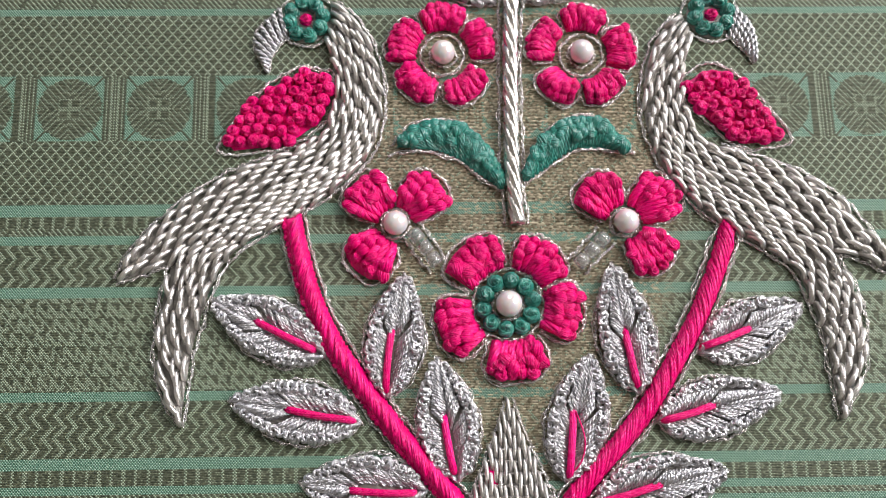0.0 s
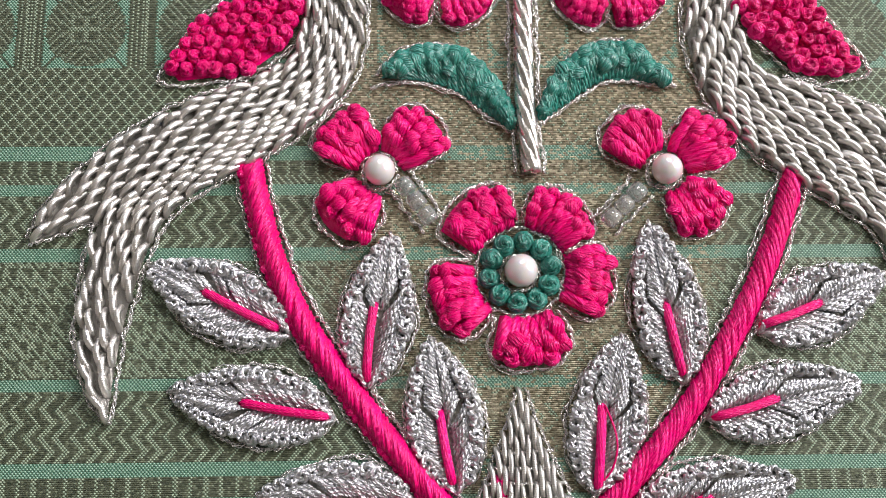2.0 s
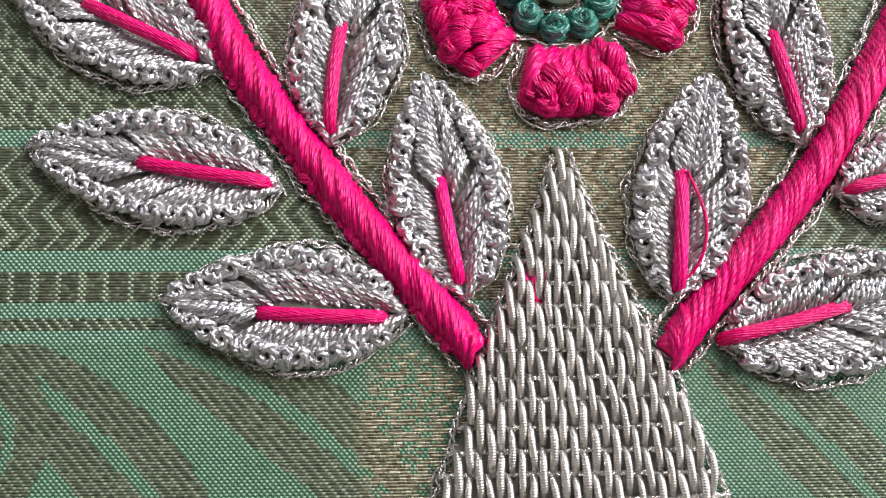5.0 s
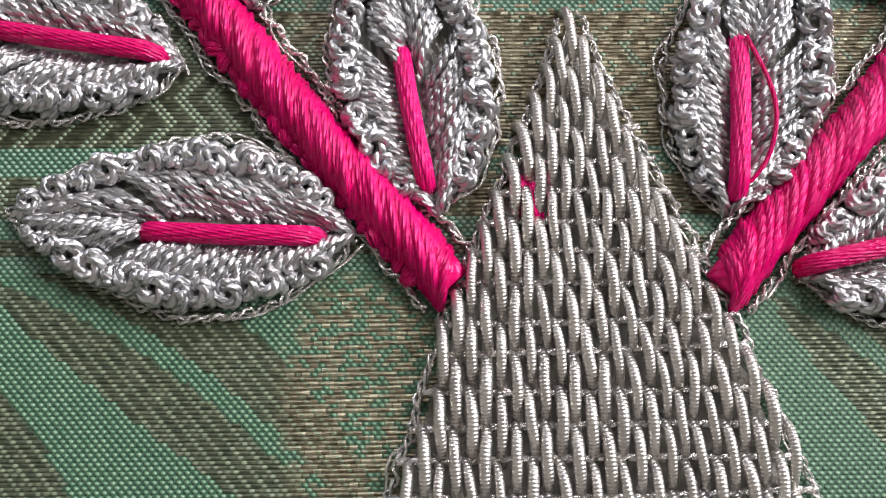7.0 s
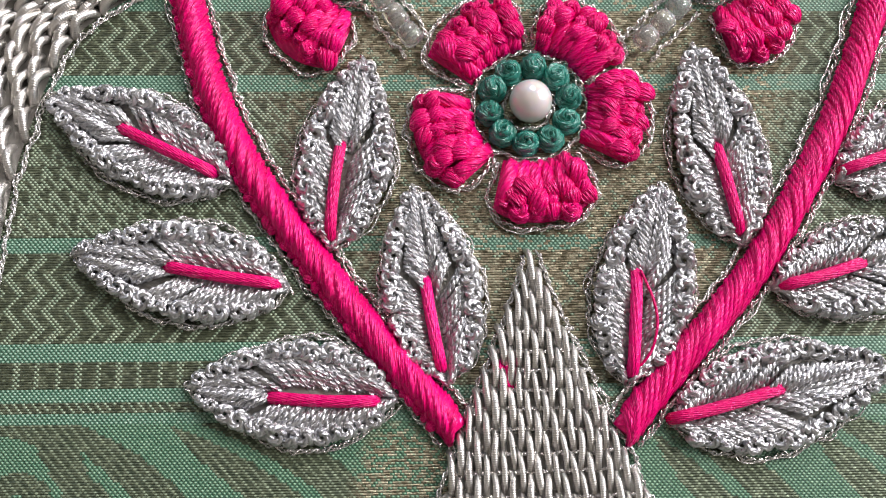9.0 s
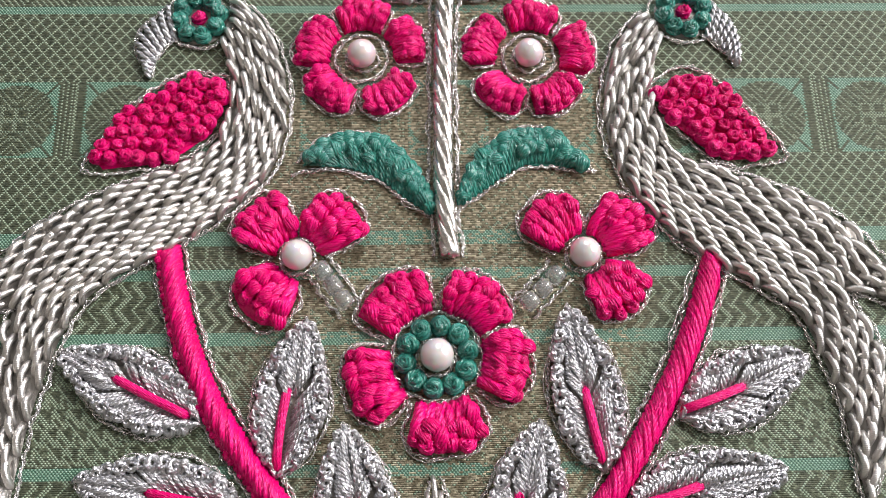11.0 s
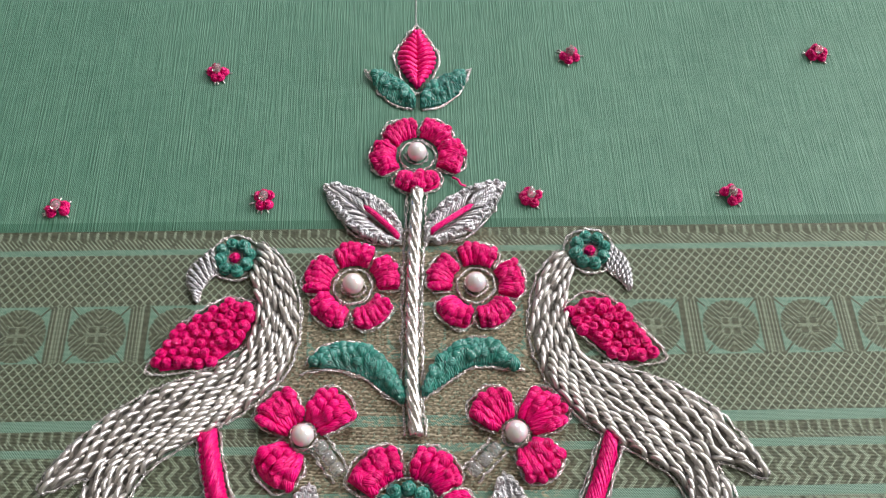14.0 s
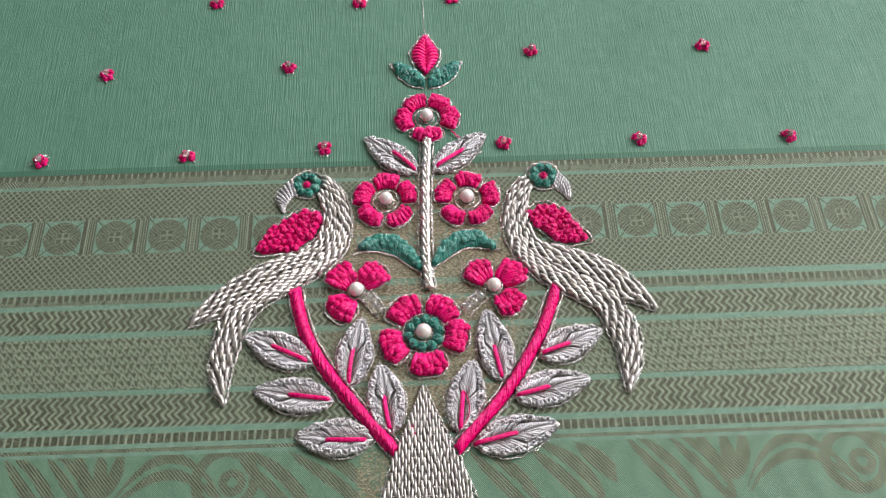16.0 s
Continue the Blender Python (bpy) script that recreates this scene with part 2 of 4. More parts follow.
    height = dab * (silk * 0.85).inv() * (g + fig + 0.1).clamp() + dashes * shine * 1.0 + (fy * fy * -4.0 + 1.0) * shine * 0.7 + (g + fig) * 0.5 + (rib * 0.9 + dab * 0.12) * silk + wob * 2.0 + chance * shine * gold * 0.9
    bumped(tree, b, height, 0.00012, 0.85)
    return mat


CLOTH = cloth_material()


def plain_material(name, a, c, rough, scale):
    mat, tree, b = material(name, a, rough)
    tree.links.new(mixed(tree, noise_of(tree, scale, 6.0), a, c), b.inputs["Base Color"])
    bumped(tree, b, noise_of(tree, scale * 8, 4.0), 0.002, 0.4)
    return mat


WALL = plain_material("painted_plaster", (0.78, 0.76, 0.72), (0.70, 0.68, 0.64), 0.85, 3.0)
WOOD = plain_material("table_wood", (0.22, 0.13, 0.07), (0.32, 0.20, 0.11), 0.5, 14.0)
FLOOR = plain_material("stone_floor", (0.36, 0.34, 0.31), (0.28, 0.26, 0.24), 0.5, 5.0)


# ---- building in centimetres ----
class Shape:
    """Vertices, faces and a thread's own coordinates (along it, round it)."""

    def __init__(self):
        self.v, self.f, self.uv = [], [], []

    def tube(self, path, radius, sides=6, flat=1.0, lift=True):
        """A round thread along a path of (x, y, z); radius is a number or one a point."""
        n = len(path)
        p = np.array(path, dtype=float)
        r = np.full(n, radius) if np.isscalar(radius) else np.array(radius, dtype=float)
        d = np.gradient(p, axis=0)
        d /= np.maximum(np.linalg.norm(d, axis=1), 1e-9)[:, None]
        side = np.cross(d, (0, 0, 1.0))
        bad = np.linalg.norm(side, axis=1) < 0.15
        side[bad] = np.cross(d[bad], (1.0, 0, 0))
        side /= np.maximum(np.linalg.norm(side, axis=1), 1e-9)[:, None]
        for i in range(1, n):
            if np.dot(side[i], side[i - 1]) < 0:
                side[i] *= -1
        up = np.cross(side, d)
        length = np.concatenate([[0], np.cumsum(np.linalg.norm(np.diff(p, axis=0), axis=1))])
        base = len(self.v)
        for i in range(n):
            for k in range(sides):
                a = 2 * math.pi * k / sides
                self.v.append(tuple(p[i] + r[i] * (math.cos(a) * side[i] + flat * math.sin(a) * up[i])))
        for i in range(n - 1):
            for k in range(sides):
                q = (k + 1) % sides
                self.f.append((base + i * sides + k, base + (i + 1) * sides + k, base + (i + 1) * sides + q, base + i * sides + q))
                a, b2 = k / sides, (k + 1) / sides
                self.uv += [(length[i], a), (length[i + 1], a), (length[i + 1], b2), (length[i], b2)]
        for i, turn in ((0, 1), (n - 1, -1)):
            ring = [base + i * sides + k for k in range(sides)][::turn]
            self.f.append(tuple(ring))
            self.uv += [(length[i], 0.0)] * sides
        return self

    def rope(self, path, radius, plies, pitch, sides=5, thin=0.6, phase=0.0, per=8):
        """Several threads twisted round one path."""
        p = dense(path, pitch / per)
        d = np.gradient(p, axis=0)
        d /= np.maximum(np.linalg.norm(d, axis=1), 1e-9)[:, None]
        side = np.cross(d, (0, 0, 1.0))
        side /= np.maximum(np.linalg.norm(side, axis=1), 1e-9)[:, None]
        up = np.cross(side, d)
        s = np.concatenate([[0], np.cumsum(np.linalg.norm(np.diff(p, axis=0), axis=1))])
        for k in range(plies):
            a = 2 * math.pi * (s / pitch + k / plies) + phase
            off = radius * (1 - thin * 0.5)
            q = p + off * 0.62 * (np.cos(a)[:, None] * side + np.sin(a)[:, None] * up)
            self.tube(q, radius * thin, sides)
        return self

    def dome(self, edge, height, rings=3, z=0.004):
        """A low padded cushion within a closed outline."""
        e = np.array(edge, dtype=float)
        mid = e.mean(axis=0)
        base, n = len(self.v), len(e)
        for j in range(rings + 1):
            k = 1 - j / (rings + 0.6)
            for q in e:
                w = mid + (q - mid) * k
                self.v.append((w[0], w[1], z + height * math.sqrt(max(0.0, 1 - k * k))))
        for j in range(rings):
            for i in range(n):
                q = (i + 1) % n
                self.f.append((base + j * n + i, base + j * n + q, base + (j + 1) * n + q, base + (j + 1) * n + i))
                self.uv += [(i * 0.05, j * 0.3), (i * 0.05 + 0.05, j * 0.3), (i * 0.05 + 0.05, j * 0.3 + 0.3), (i * 0.05, j * 0.3 + 0.3)]
        self.f.append(tuple(base + rings * n + i for i in range(n)))
        self.uv += [(0.0, 0.0)] * n
        return self

    def ball(self, centre, radius, rings=12, sides=20, squash=1.0):
        path = [(centre[0], centre[1], centre[2] - radius * squash * math.cos(math.pi * i / rings)) for i in range(rings + 1)]
        base = len(self.v)
        for i, q in enumerate(path):
            rr = radius * max(0.02, math.sin(math.pi * i / rings))
            for k in range(sides):
                a = 2 * math.pi * k / sides
                self.v.append((q[0] + rr * math.cos(a), q[1] + rr * math.sin(a), q[2]))
        for i in range(rings):
            for k in range(sides):
                q = (k + 1) % sides
                self.f.append((base + i * sides + k, base + i * sides + q, base + (i + 1) * sides + q, base + (i + 1) * sides + k))
                self.uv += [(i / rings, k / sides)] * 4
        for ring in (range(base + sides - 1, base - 1, -1), range(base + rings * sides, base + (rings + 1) * sides)):
            self.f.append(tuple(ring))
            self.uv += [(0.0, 0.0)] * sides
        return self


def dense(path, step):
    """Points at even steps along a smooth curve through the given points."""
    p = np.array(path, dtype=float)
    if p.shape[1] == 2:
        p = np.column_stack([p, np.zeros(len(p))])
    if len(p) > 2:
        out = []
        q = np.vstack([2 * p[0] - p[1], p, 2 * p[-1] - p[-2]])
        for i in range(1, len(q) - 2):
            for t in np.linspace(0, 1, 12, endpoint=False):
                a, b2, c, d = q[i - 1], q[i], q[i + 1], q[i + 2]
                out.append(0.5 * (2 * b2 + (c - a) * t + (2 * a - 5 * b2 + 4 * c - d) * t * t + (3 * b2 - a - 3 * c + d) * t ** 3))
        p = np.array(out + [p[-1]])
    s = np.concatenate([[0], np.cumsum(np.linalg.norm(np.diff(p, axis=0), axis=1))])
    n = max(3, int(round(s[-1] / step)) + 1)
    w = np.linspace(0, s[-1], n)
    return np.column_stack([np.interp(w, s, p[:, k]) for k in range(3)])


def along(path, n):
    """n points at even steps along the curve."""
    p = dense(path, 0.01)
    w = np.linspace(0, len(p) - 1, n)
    return np.column_stack([np.interp(w, np.arange(len(p)), p[:, k]) for k in range(3)])


ORIGIN = {}


def thing(name, centre, label, category, group=""):
    ob = new(name)
    ob.empty_display_size = 0.005
    ob.location = (centre[0] * C, centre[1] * C, 0)
    ORIGIN[ob.name] = (centre[0], centre[1], 0.0)
    return tagged(ob, label, category, group)


def mesh_of(shape, origin, mat):
    me = bpy.data.meshes.new("m")
    v = (np.array(shape.v) - np.array(origin)) * C
    me.from_pydata(v.tolist(), [], shape.f)
    me.uv_layers.new(name="UVMap").uv.foreach_set("vector", np.array(shape.uv, dtype=np.float32).ravel())
    me.polygons.foreach_set("use_smooth", [True] * len(me.polygons))
    me.materials.append(mat)
    return me


def part(name, shape, mat, parent, label=""):
    origin = ORIGIN[parent.name]
    ob = new(name, mesh_of(shape, origin, mat))
    ob.parent = parent
    ORIGIN[ob.name] = origin
    return tagged(ob, label)


def shared(name, me, at, turn, parent, size=1.0):
    """A piece that shares its mesh with its like."""
    o = ORIGIN[parent.name]
    ob = new(name, me)
    ob.parent = parent
    ob.location = ((at[0] - o[0]) * C, (at[1] - o[1]) * C, (at[2] if len(at) > 2 else 0) * C)
    ob.rotation_euler = (0, 0, turn)
    ob.scale = (size, size, size)
    return ob


rnd = random.Random(7)


def jit(a):
    return rnd.uniform(-a, a)


def outline(path, parent, closed=False, label="", r=0.027):
    """The fine silver chain that is couched round every shape."""
    p = list(path) + ([path[0]] if closed else [])
    p = dense([(q[0], q[1], 0.03) for q in p], 0.05)
    p += np.array([[jit(0.02), jit(0.02), jit(0.01)] for _ in p])
    s = Shape().rope(p, r, 2, 0.14, sides=4, thin=0.34, per=6)
    loose = p[::3] + np.array([[jit(0.04), jit(0.04), 0.0] for _ in p[::3]])
    if len(loose) > 3:
        s.tube(dense(loose, 0.06), 0.0075, sides=4)
    return part("outline", s, CHAIN, parent, label)


# ---- the room, the table and the cloth ----
def slab(name, x0, x1, y0, y1, z0, z1, mat, label, category):
    bm = bmesh.new()
    bmesh.ops.create_cube(bm, size=1.0)
    for v in bm.verts:
        v.co = ((x0 + x1) / 2 + v.co.x * (x1 - x0), (y0 + y1) / 2 + v.co.y * (y1 - y0), (z0 + z1) / 2 + v.co.z * (z1 - z0))
    bmesh.ops.bevel(bm, geom=bm.edges[:], offset=0.004, segments=2, affect="EDGES")
    me = bpy.data.meshes.new(name)
    bm.to_mesh(me)
    bm.free()
    me.materials.append(mat)
    return tagged(new(name, me), label, category, kind="structure")


# unseen room, added for bounced light and for the silver to reflect
slab("floor", -2.0, 1.0, -1.8, 1.2, -0.87, -0.77, FLOOR, "unseen grey stone floor of the added room", "floor")
slab("ceiling", -2.0, 1.0, -1.8, 1.2, 1.9, 2.0, WALL, "unseen plain white ceiling of the added room", "ceiling")
slab("wall_west", -2.1, -2.0, -1.8, 1.2, -0.87, 2.0, WALL, "unseen plain white wall of the added room", "wall")
slab("wall_north", -2.1, 1.1, 1.2, 1.3, -0.87, 0.2, WALL, "unseen white plastered wall below the added north opening", "wall")
slab("wall_north_top", -2.1, 1.1, 1.2, 1.3, 1.55, 2.0, WALL, "unseen white plastered wall above the added north opening", "wall")
slab("wall_north_side", -2.1, -1.1, 1.2, 1.3, 0.2, 1.55, WALL, "unseen white plastered wall beside the added north opening", "wall")
slab("wall_north_end", 0.4, 1.1, 1.2, 1.3, 0.2, 1.55, WALL, "unseen white plastered wall beside the added north opening", "wall")
slab("wall_south", -2.1, 1.1, -1.9, -1.8, -0.87, 2.0, WALL, "unseen plain white wall of the added room", "wall")
slab("wall_east", 1.0, 1.1, -1.8, 1.2, -0.87, 0.05, WALL, "unseen white plastered wall added below the window", "wall")
slab("wall_east_top", 1.0, 1.1, -1.8, 1.2, 1.4, 2.0, WALL, "unseen white plastered wall added above the window", "wall")
slab("wall_east_side", 1.0, 1.1, -1.8, -0.5, 0.05, 1.4, WALL, "unseen white plastered wall added beside the window", "wall")
slab("wall_east_end", 1.0, 1.1, 1.0, 1.2, 0.05, 1.4, WALL, "unseen white plastered wall added beside the window", "wall")


def table():
    ob = thing("table", (0, 4), "brown wooden table under the green cloth", "table")
    top = slab("tabletop", -0.5, 0.5, -0.41, 0.41, -0.034, -0.004, WOOD, "", "")
    legs = [slab("leg", sx * 0.45 - 0.03, sx * 0.45 + 0.03, sy * 0.36 - 0.03, sy * 0.36 + 0.03, -0.77, -0.034, WOOD, "", "") for sx in (-1, 1) for sy in (-1, 1)]
    for o in [top] + legs:
        for key in ("kind", "label", "category"):
            if key in o:
                del o[key]
        o.parent = ob
        if o is not top:
            o.location.z = 0.0
    return ob


table()


def cloth():
    n = 60
    xs, ys = np.linspace(-42, 42, n), np.linspace(-32, 36, n)
    v = [(x * C, y * C, z * C) for z in (0.0, -0.035) for y in ys for x in xs]
    f = []
    for j in range(n - 1):
        for i in range(n - 1):
            a = j * n + i
            f.append((a, a + 1, a + 1 + n, a + n))
            a += n * n
            f.append((a, a + n, a + 1 + n, a + 1))
    rim = [i for i in range(n)] + [j * n + n - 1 for j in range(1, n)] + [n * n - 1 - i for i in range(1, n)] + [(n - 1 - j) * n for j in range(1, n - 1)]
    for k in range(len(rim)):
        a, c = rim[k], rim[(k + 1) % len(rim)]
        f.append((a, a + n * n, c + n * n, c))
    me = bpy.data.meshes.new("ground")
    me.from_pydata(v, [], f)
    me.polygons.foreach_set("use_smooth", [True] * len(me.polygons))
    me.materials.append(CLOTH)
    return tagged(new("ground", me), "green silk cloth with a woven gold-brown border, lying flat", "cloth", kind="structure")


cloth().location.z = 0.0


# ---- knots ----
def knot_shape(seed, plies=4, thick=0.038):
    """A knot: thread wrapped round itself three times, the last turn drawn over the top."""
    w = random.Random(seed)
    s = Shape().ball((0, 0, 0.045), 0.07, 5, 8, 0.8)
    first = w.uniform(0, 6.28)
    for k, (R, z, tilt) in enumerate(((0.076, 0.035, 0.12), (0.066, 0.085, 0.45), (0.036, 0.125, 0.6))):
        a = first + k * w.uniform(1.6, 2.6)
        tilt *= w.uniform(0.8, 1.2)
        path = []
        for t in np.linspace(0, 2 * math.pi * 1.04, 12):
            u, v = R * math.cos(t), R * math.sin(t)
            path.append((u * math.cos(a) - v * math.cos(tilt) * math.sin(a), u * math.sin(a) + v * math.cos(tilt) * math.cos(a), z + v * math.sin(tilt)))
        s.rope(path, thick * w.uniform(0.9, 1.1), plies, 0.34, sides=4, thin=0.52, phase=w.uniform(0, 6), per=8)
    return s


def curl_shape(seed):
    """The curled head of a looped stitch: two strands of metal thread round a small eye."""
    w = random.Random(seed)
    s = Shape()
    turns, first = w.uniform(1.15, 1.5), w.uniform(0, 6.28)
    path = []
    for t in np.linspace(0, 1, 15):
        a, R = first + turns * 2 * math.pi * t, 0.058 - 0.02 * t
        path.append((R * math.cos(a), R * math.sin(a) * 0.92, 0.05 + 0.075 * t + 0.018 * math.sin(a + seed)))
    s.rope(path, 0.036, 3, 0.16, sides=5, thin=0.5, phase=w.uniform(0, 6), per=7)
    return s


def lump_shape(seed):
    """A short fat stitch: strands laid side by side over a pad and drawn in at both ends."""
    w = random.Random(seed)
    s = Shape().ball((0, 0, 0.045), 0.075, 5, 8, 0.8)
    for i in range(6):
        o = -0.075 + 0.03 * i + w.uniform(-0.008, 0.008)
        R = math.sqrt(0.105 ** 2 - o * o)
        slant = w.uniform(0.1, 0.5)
        path = []
        for t in np.linspace(-0.2, math.pi + 0.2, 10):
            u = R * math.cos(t)
            path.append((u, o * (0.6 + 0.4 * math.sin(t)) + slant * u * 0.4, 0.045 + R * 0.9 * math.sin(t)))
        s.tube(path, 0.023 * w.uniform(0.85, 1.15), sides=5)
    return s


def knot_mesh(mat, seed):
    return mesh_of(knot_shape(seed), (0, 0, 0), mat)


PINK_KNOT = [knot_mesh(MAGENTA, k) for k in range(6)]
PINK_LUMP = [mesh_of(lump_shape(k + 40), (0, 0, 0), MAGENTA) for k in range(6)]
GREEN_LUMP = [mesh_of(lump_shape(k + 50), (0, 0, 0), GREEN) for k in range(5)]
GREEN_KNOT = [knot_mesh(GREEN, k + 10) for k in range(5)]
SILVER_CURL = [mesh_of(curl_shape(k + 20), (0, 0, 0), SILVER) for k in range(8)]


def inside(p, poly):
    hit = False
    for (x0, y0), (x1, y1) in zip(poly, poly[1:] + poly[:1]):
        if (y0 > p[1]) != (y1 > p[1]) and p[0] < x0 + (p[1] - y0) * (x1 - x0) / (y1 - y0):
            hit = not hit
    return hit


def shrink(poly, k):
    mx, my = sum(p[0] for p in poly) / len(poly), sum(p[1] for p in poly) / len(poly)
    return [(mx + (x - mx) * k, my + (y - my) * k) for x, y in poly]


def pearl(c, parent, r=0.175, z=0.15):
    part("pearl", Shape().ball((c[0], c[1], z), r, 14, 24), PEARL, parent, "round white pearl bead")


def ring_path(c, r, n=24, wob=0.0):
    return [(c[0] + (r + jit(wob)) * math.cos(2 * math.pi * i / n), c[1] + (r + jit(wob)) * math.sin(2 * math.pi * i / n)) for i in range(n)]


# ---- flowers ----
def petal(c, angle, r0, r1, half, n, mat, parent, label="", fat=0.085):
    """A padded petal of thick looped stitches that fan out from the flower's middle."""
    a0 = radians(angle)
    ux, uy = math.cos(a0), math.sin(a0)

    def at(f, k, z=0.0):  # f: across, -1 to 1; k: from the middle outwards, 0 to 1
        reach = r0 + (r1 - r0) * k * (1 - 0.10 * f * f)
        swing = max(-0.72, min(0.72, half * (0.66 + 0.34 * k) / reach)) * f
        return (c[0] + reach * math.cos(a0 + swing), c[1] + reach * math.sin(a0 + swing), z)

    edge = [at(-1 + 2 * i / 7, 1) for i in range(8)] + [at(1, 0.66), at(1, 0.33)] + [at(1 - 2 * i / 5, 0) for i in range(6)] + [at(-1, 0.33), at(-1, 0.66)]
    pad = part("petal", Shape().dome([e[:2] for e in edge], 0.075), mat, parent, label)
    R = half / n * 1.0
    for i in range(n):
        f = -0.84 + 1.68 * i / (n - 1) + jit(0.03)
        k1 = 0.88 + jit(0.10)
        f1 = f + jit(0.05)
        s = Shape()
        # a rounded bundle of strands from the flower's middle out to its knotted head
        lump = rnd.uniform(0, 6.28)
        for ply in range(6):
            q = dense([at(f * 0.88, jit(0.04), 0.03), at(f * 0.92, 0.2, 0.10), at(f * 0.96, 0.45, 0.14 + jit(0.015)), at(f1, 0.7, 0.135), at(f1, k1, 0.08)], 0.045)
            m = len(q)
            ph = 2 * math.pi * ply / 6 + jit(0.3)
            for j in range(m):
                a, w = ph + 4.2 * j / m, R * (0.5 + 0.42 * math.sin(math.pi * min(1.0, 0.15 + 0.8 * j / m)) + 0.1 * math.sin(lump + 9.0 * j / m))
                q[j] += np.array((-math.sin(a0) * math.cos(a), math.cos(a0) * math.cos(a), 0.8 * math.sin(a))) * w * 0.62
            s.tube(q, 0.43 * R, sides=5)
        part("stitch", s, mat, pad)
        # knotted heads: one on the petal's edge and smaller turns of thread behind it
        e = at(f1, k1 - 0.03 + jit(0.03), 0.045)
        shared("knot", (PINK_KNOT + PINK_LUMP)[rnd.randrange(12)], e, a0 + jit(0.9), pad, R * 12.0 * (1 + jit(0.15)))
        for back, odds in ((0.25, 1.0), (0.46, 0.55), (0.66, 0.2)):
            if rnd.random() < odds:
                e = at(f1 + jit(0.08), k1 - back + jit(0.06), 0.10 if back < 0.6 else 0.07)
                shared("knot", PINK_LUMP[rnd.randrange(6)], e, a0 + jit(0.7), pad, R * 10.8 * (1 + jit(0.2)))
    line = [at(-1.12, 0.1), at(-1.17, 0.5), at(-1.13, 0.9), at(-0.9, 1.08), at(-0.5, 1.13 + jit(0.03)), at(0, 1.11), at(0.5, 1.13 + jit(0.03)), at(0.9, 1.08), at(1.13, 0.9), at(1.17, 0.5), at(1.12, 0.1)]
    outline([q[:2] for q in line], pad)
    return pad


def flower(c, petals, r0, label, n=6, ring=0, group="flowers with pearls", bead=0.175):
    ob = thing("flower", c, label, "flower", group)
    for angle, r1, half in petals:
        petal(c, angle, r0, r1, half, n, MAGENTA, ob)
    if ring:
        for i in range(ring):
            a = 2 * math.pi * (i + 0.3) / ring
            shared("knot", GREEN_KNOT[i % 5], (c[0] + 0.35 * math.cos(a), c[1] + 0.345 * math.sin(a), 0.0), a + jit(2), ob, 1.15)
        outline(ring_path(c, 0.5), ob, True)
    outline(ring_path(c, 0.215 if ring else max(0.2, r0 - 0.09), wob=0.006), ob, True)
    if not ring and r0 > 0.3:
        outline(ring_path(c, 0.195, wob=0.012), ob, True, r=0.02)
    pearl(c, ob, bead)
    return ob


flower((-0.19, -0.28), [(125, 1.05, 0.45), (53, 1.03, 0.42), (-8, 1.02, 0.42), (-84, 1.04, 0.46), (-158, 1.04, 0.45)], 0.53,
       "magenta five-petal flower with a ring of teal knots and a pearl", n=6, ring=10, bead=0.185)
flower((-1.02, 3.435), [(90, 0.78, 0.36), (22, 0.80, 0.34), (-58, 0.80, 0.35), (-131, 0.80, 0.35), (160, 0.82, 0.36)], 0.41,
       "magenta five-petal flower with a pearl, beside the silver cord")
flower((1.01, 3.415), [(84, 0.76, 0.36), (8, 0.80, 0.36), (-60, 0.80, 0.34), (-126, 0.82, 0.34), (158, 0.80, 0.36)], 0.41,
       "magenta five-petal flower with a pearl, beside the silver cord")
flower((0.08, 6.045), [(120, 0.82, 0.34), (55, 0.82, 0.31), (-4, 0.84, 0.36), (-90, 0.78, 0.45), (186, 0.82, 0.36)], 0.41,
       "magenta five-petal flower with a pearl, at the top of the cord")
flower((-1.74, 0.89), [(133, 0.86, 0.36), (46, 0.87, 0.36), (-128, 0.86, 0.38)], 0.27, "magenta three-petal flower with a pearl, on a glass bead stalk", n=5, group="three-petal flowers")
flower((1.51, 0.86), [(130, 0.83, 0.36), (38, 0.87, 0.38), (-52, 0.82, 0.35)], 0.27, "magenta three-petal flower with a pearl, on a glass bead stalk", n=5, group="three-petal flowers")


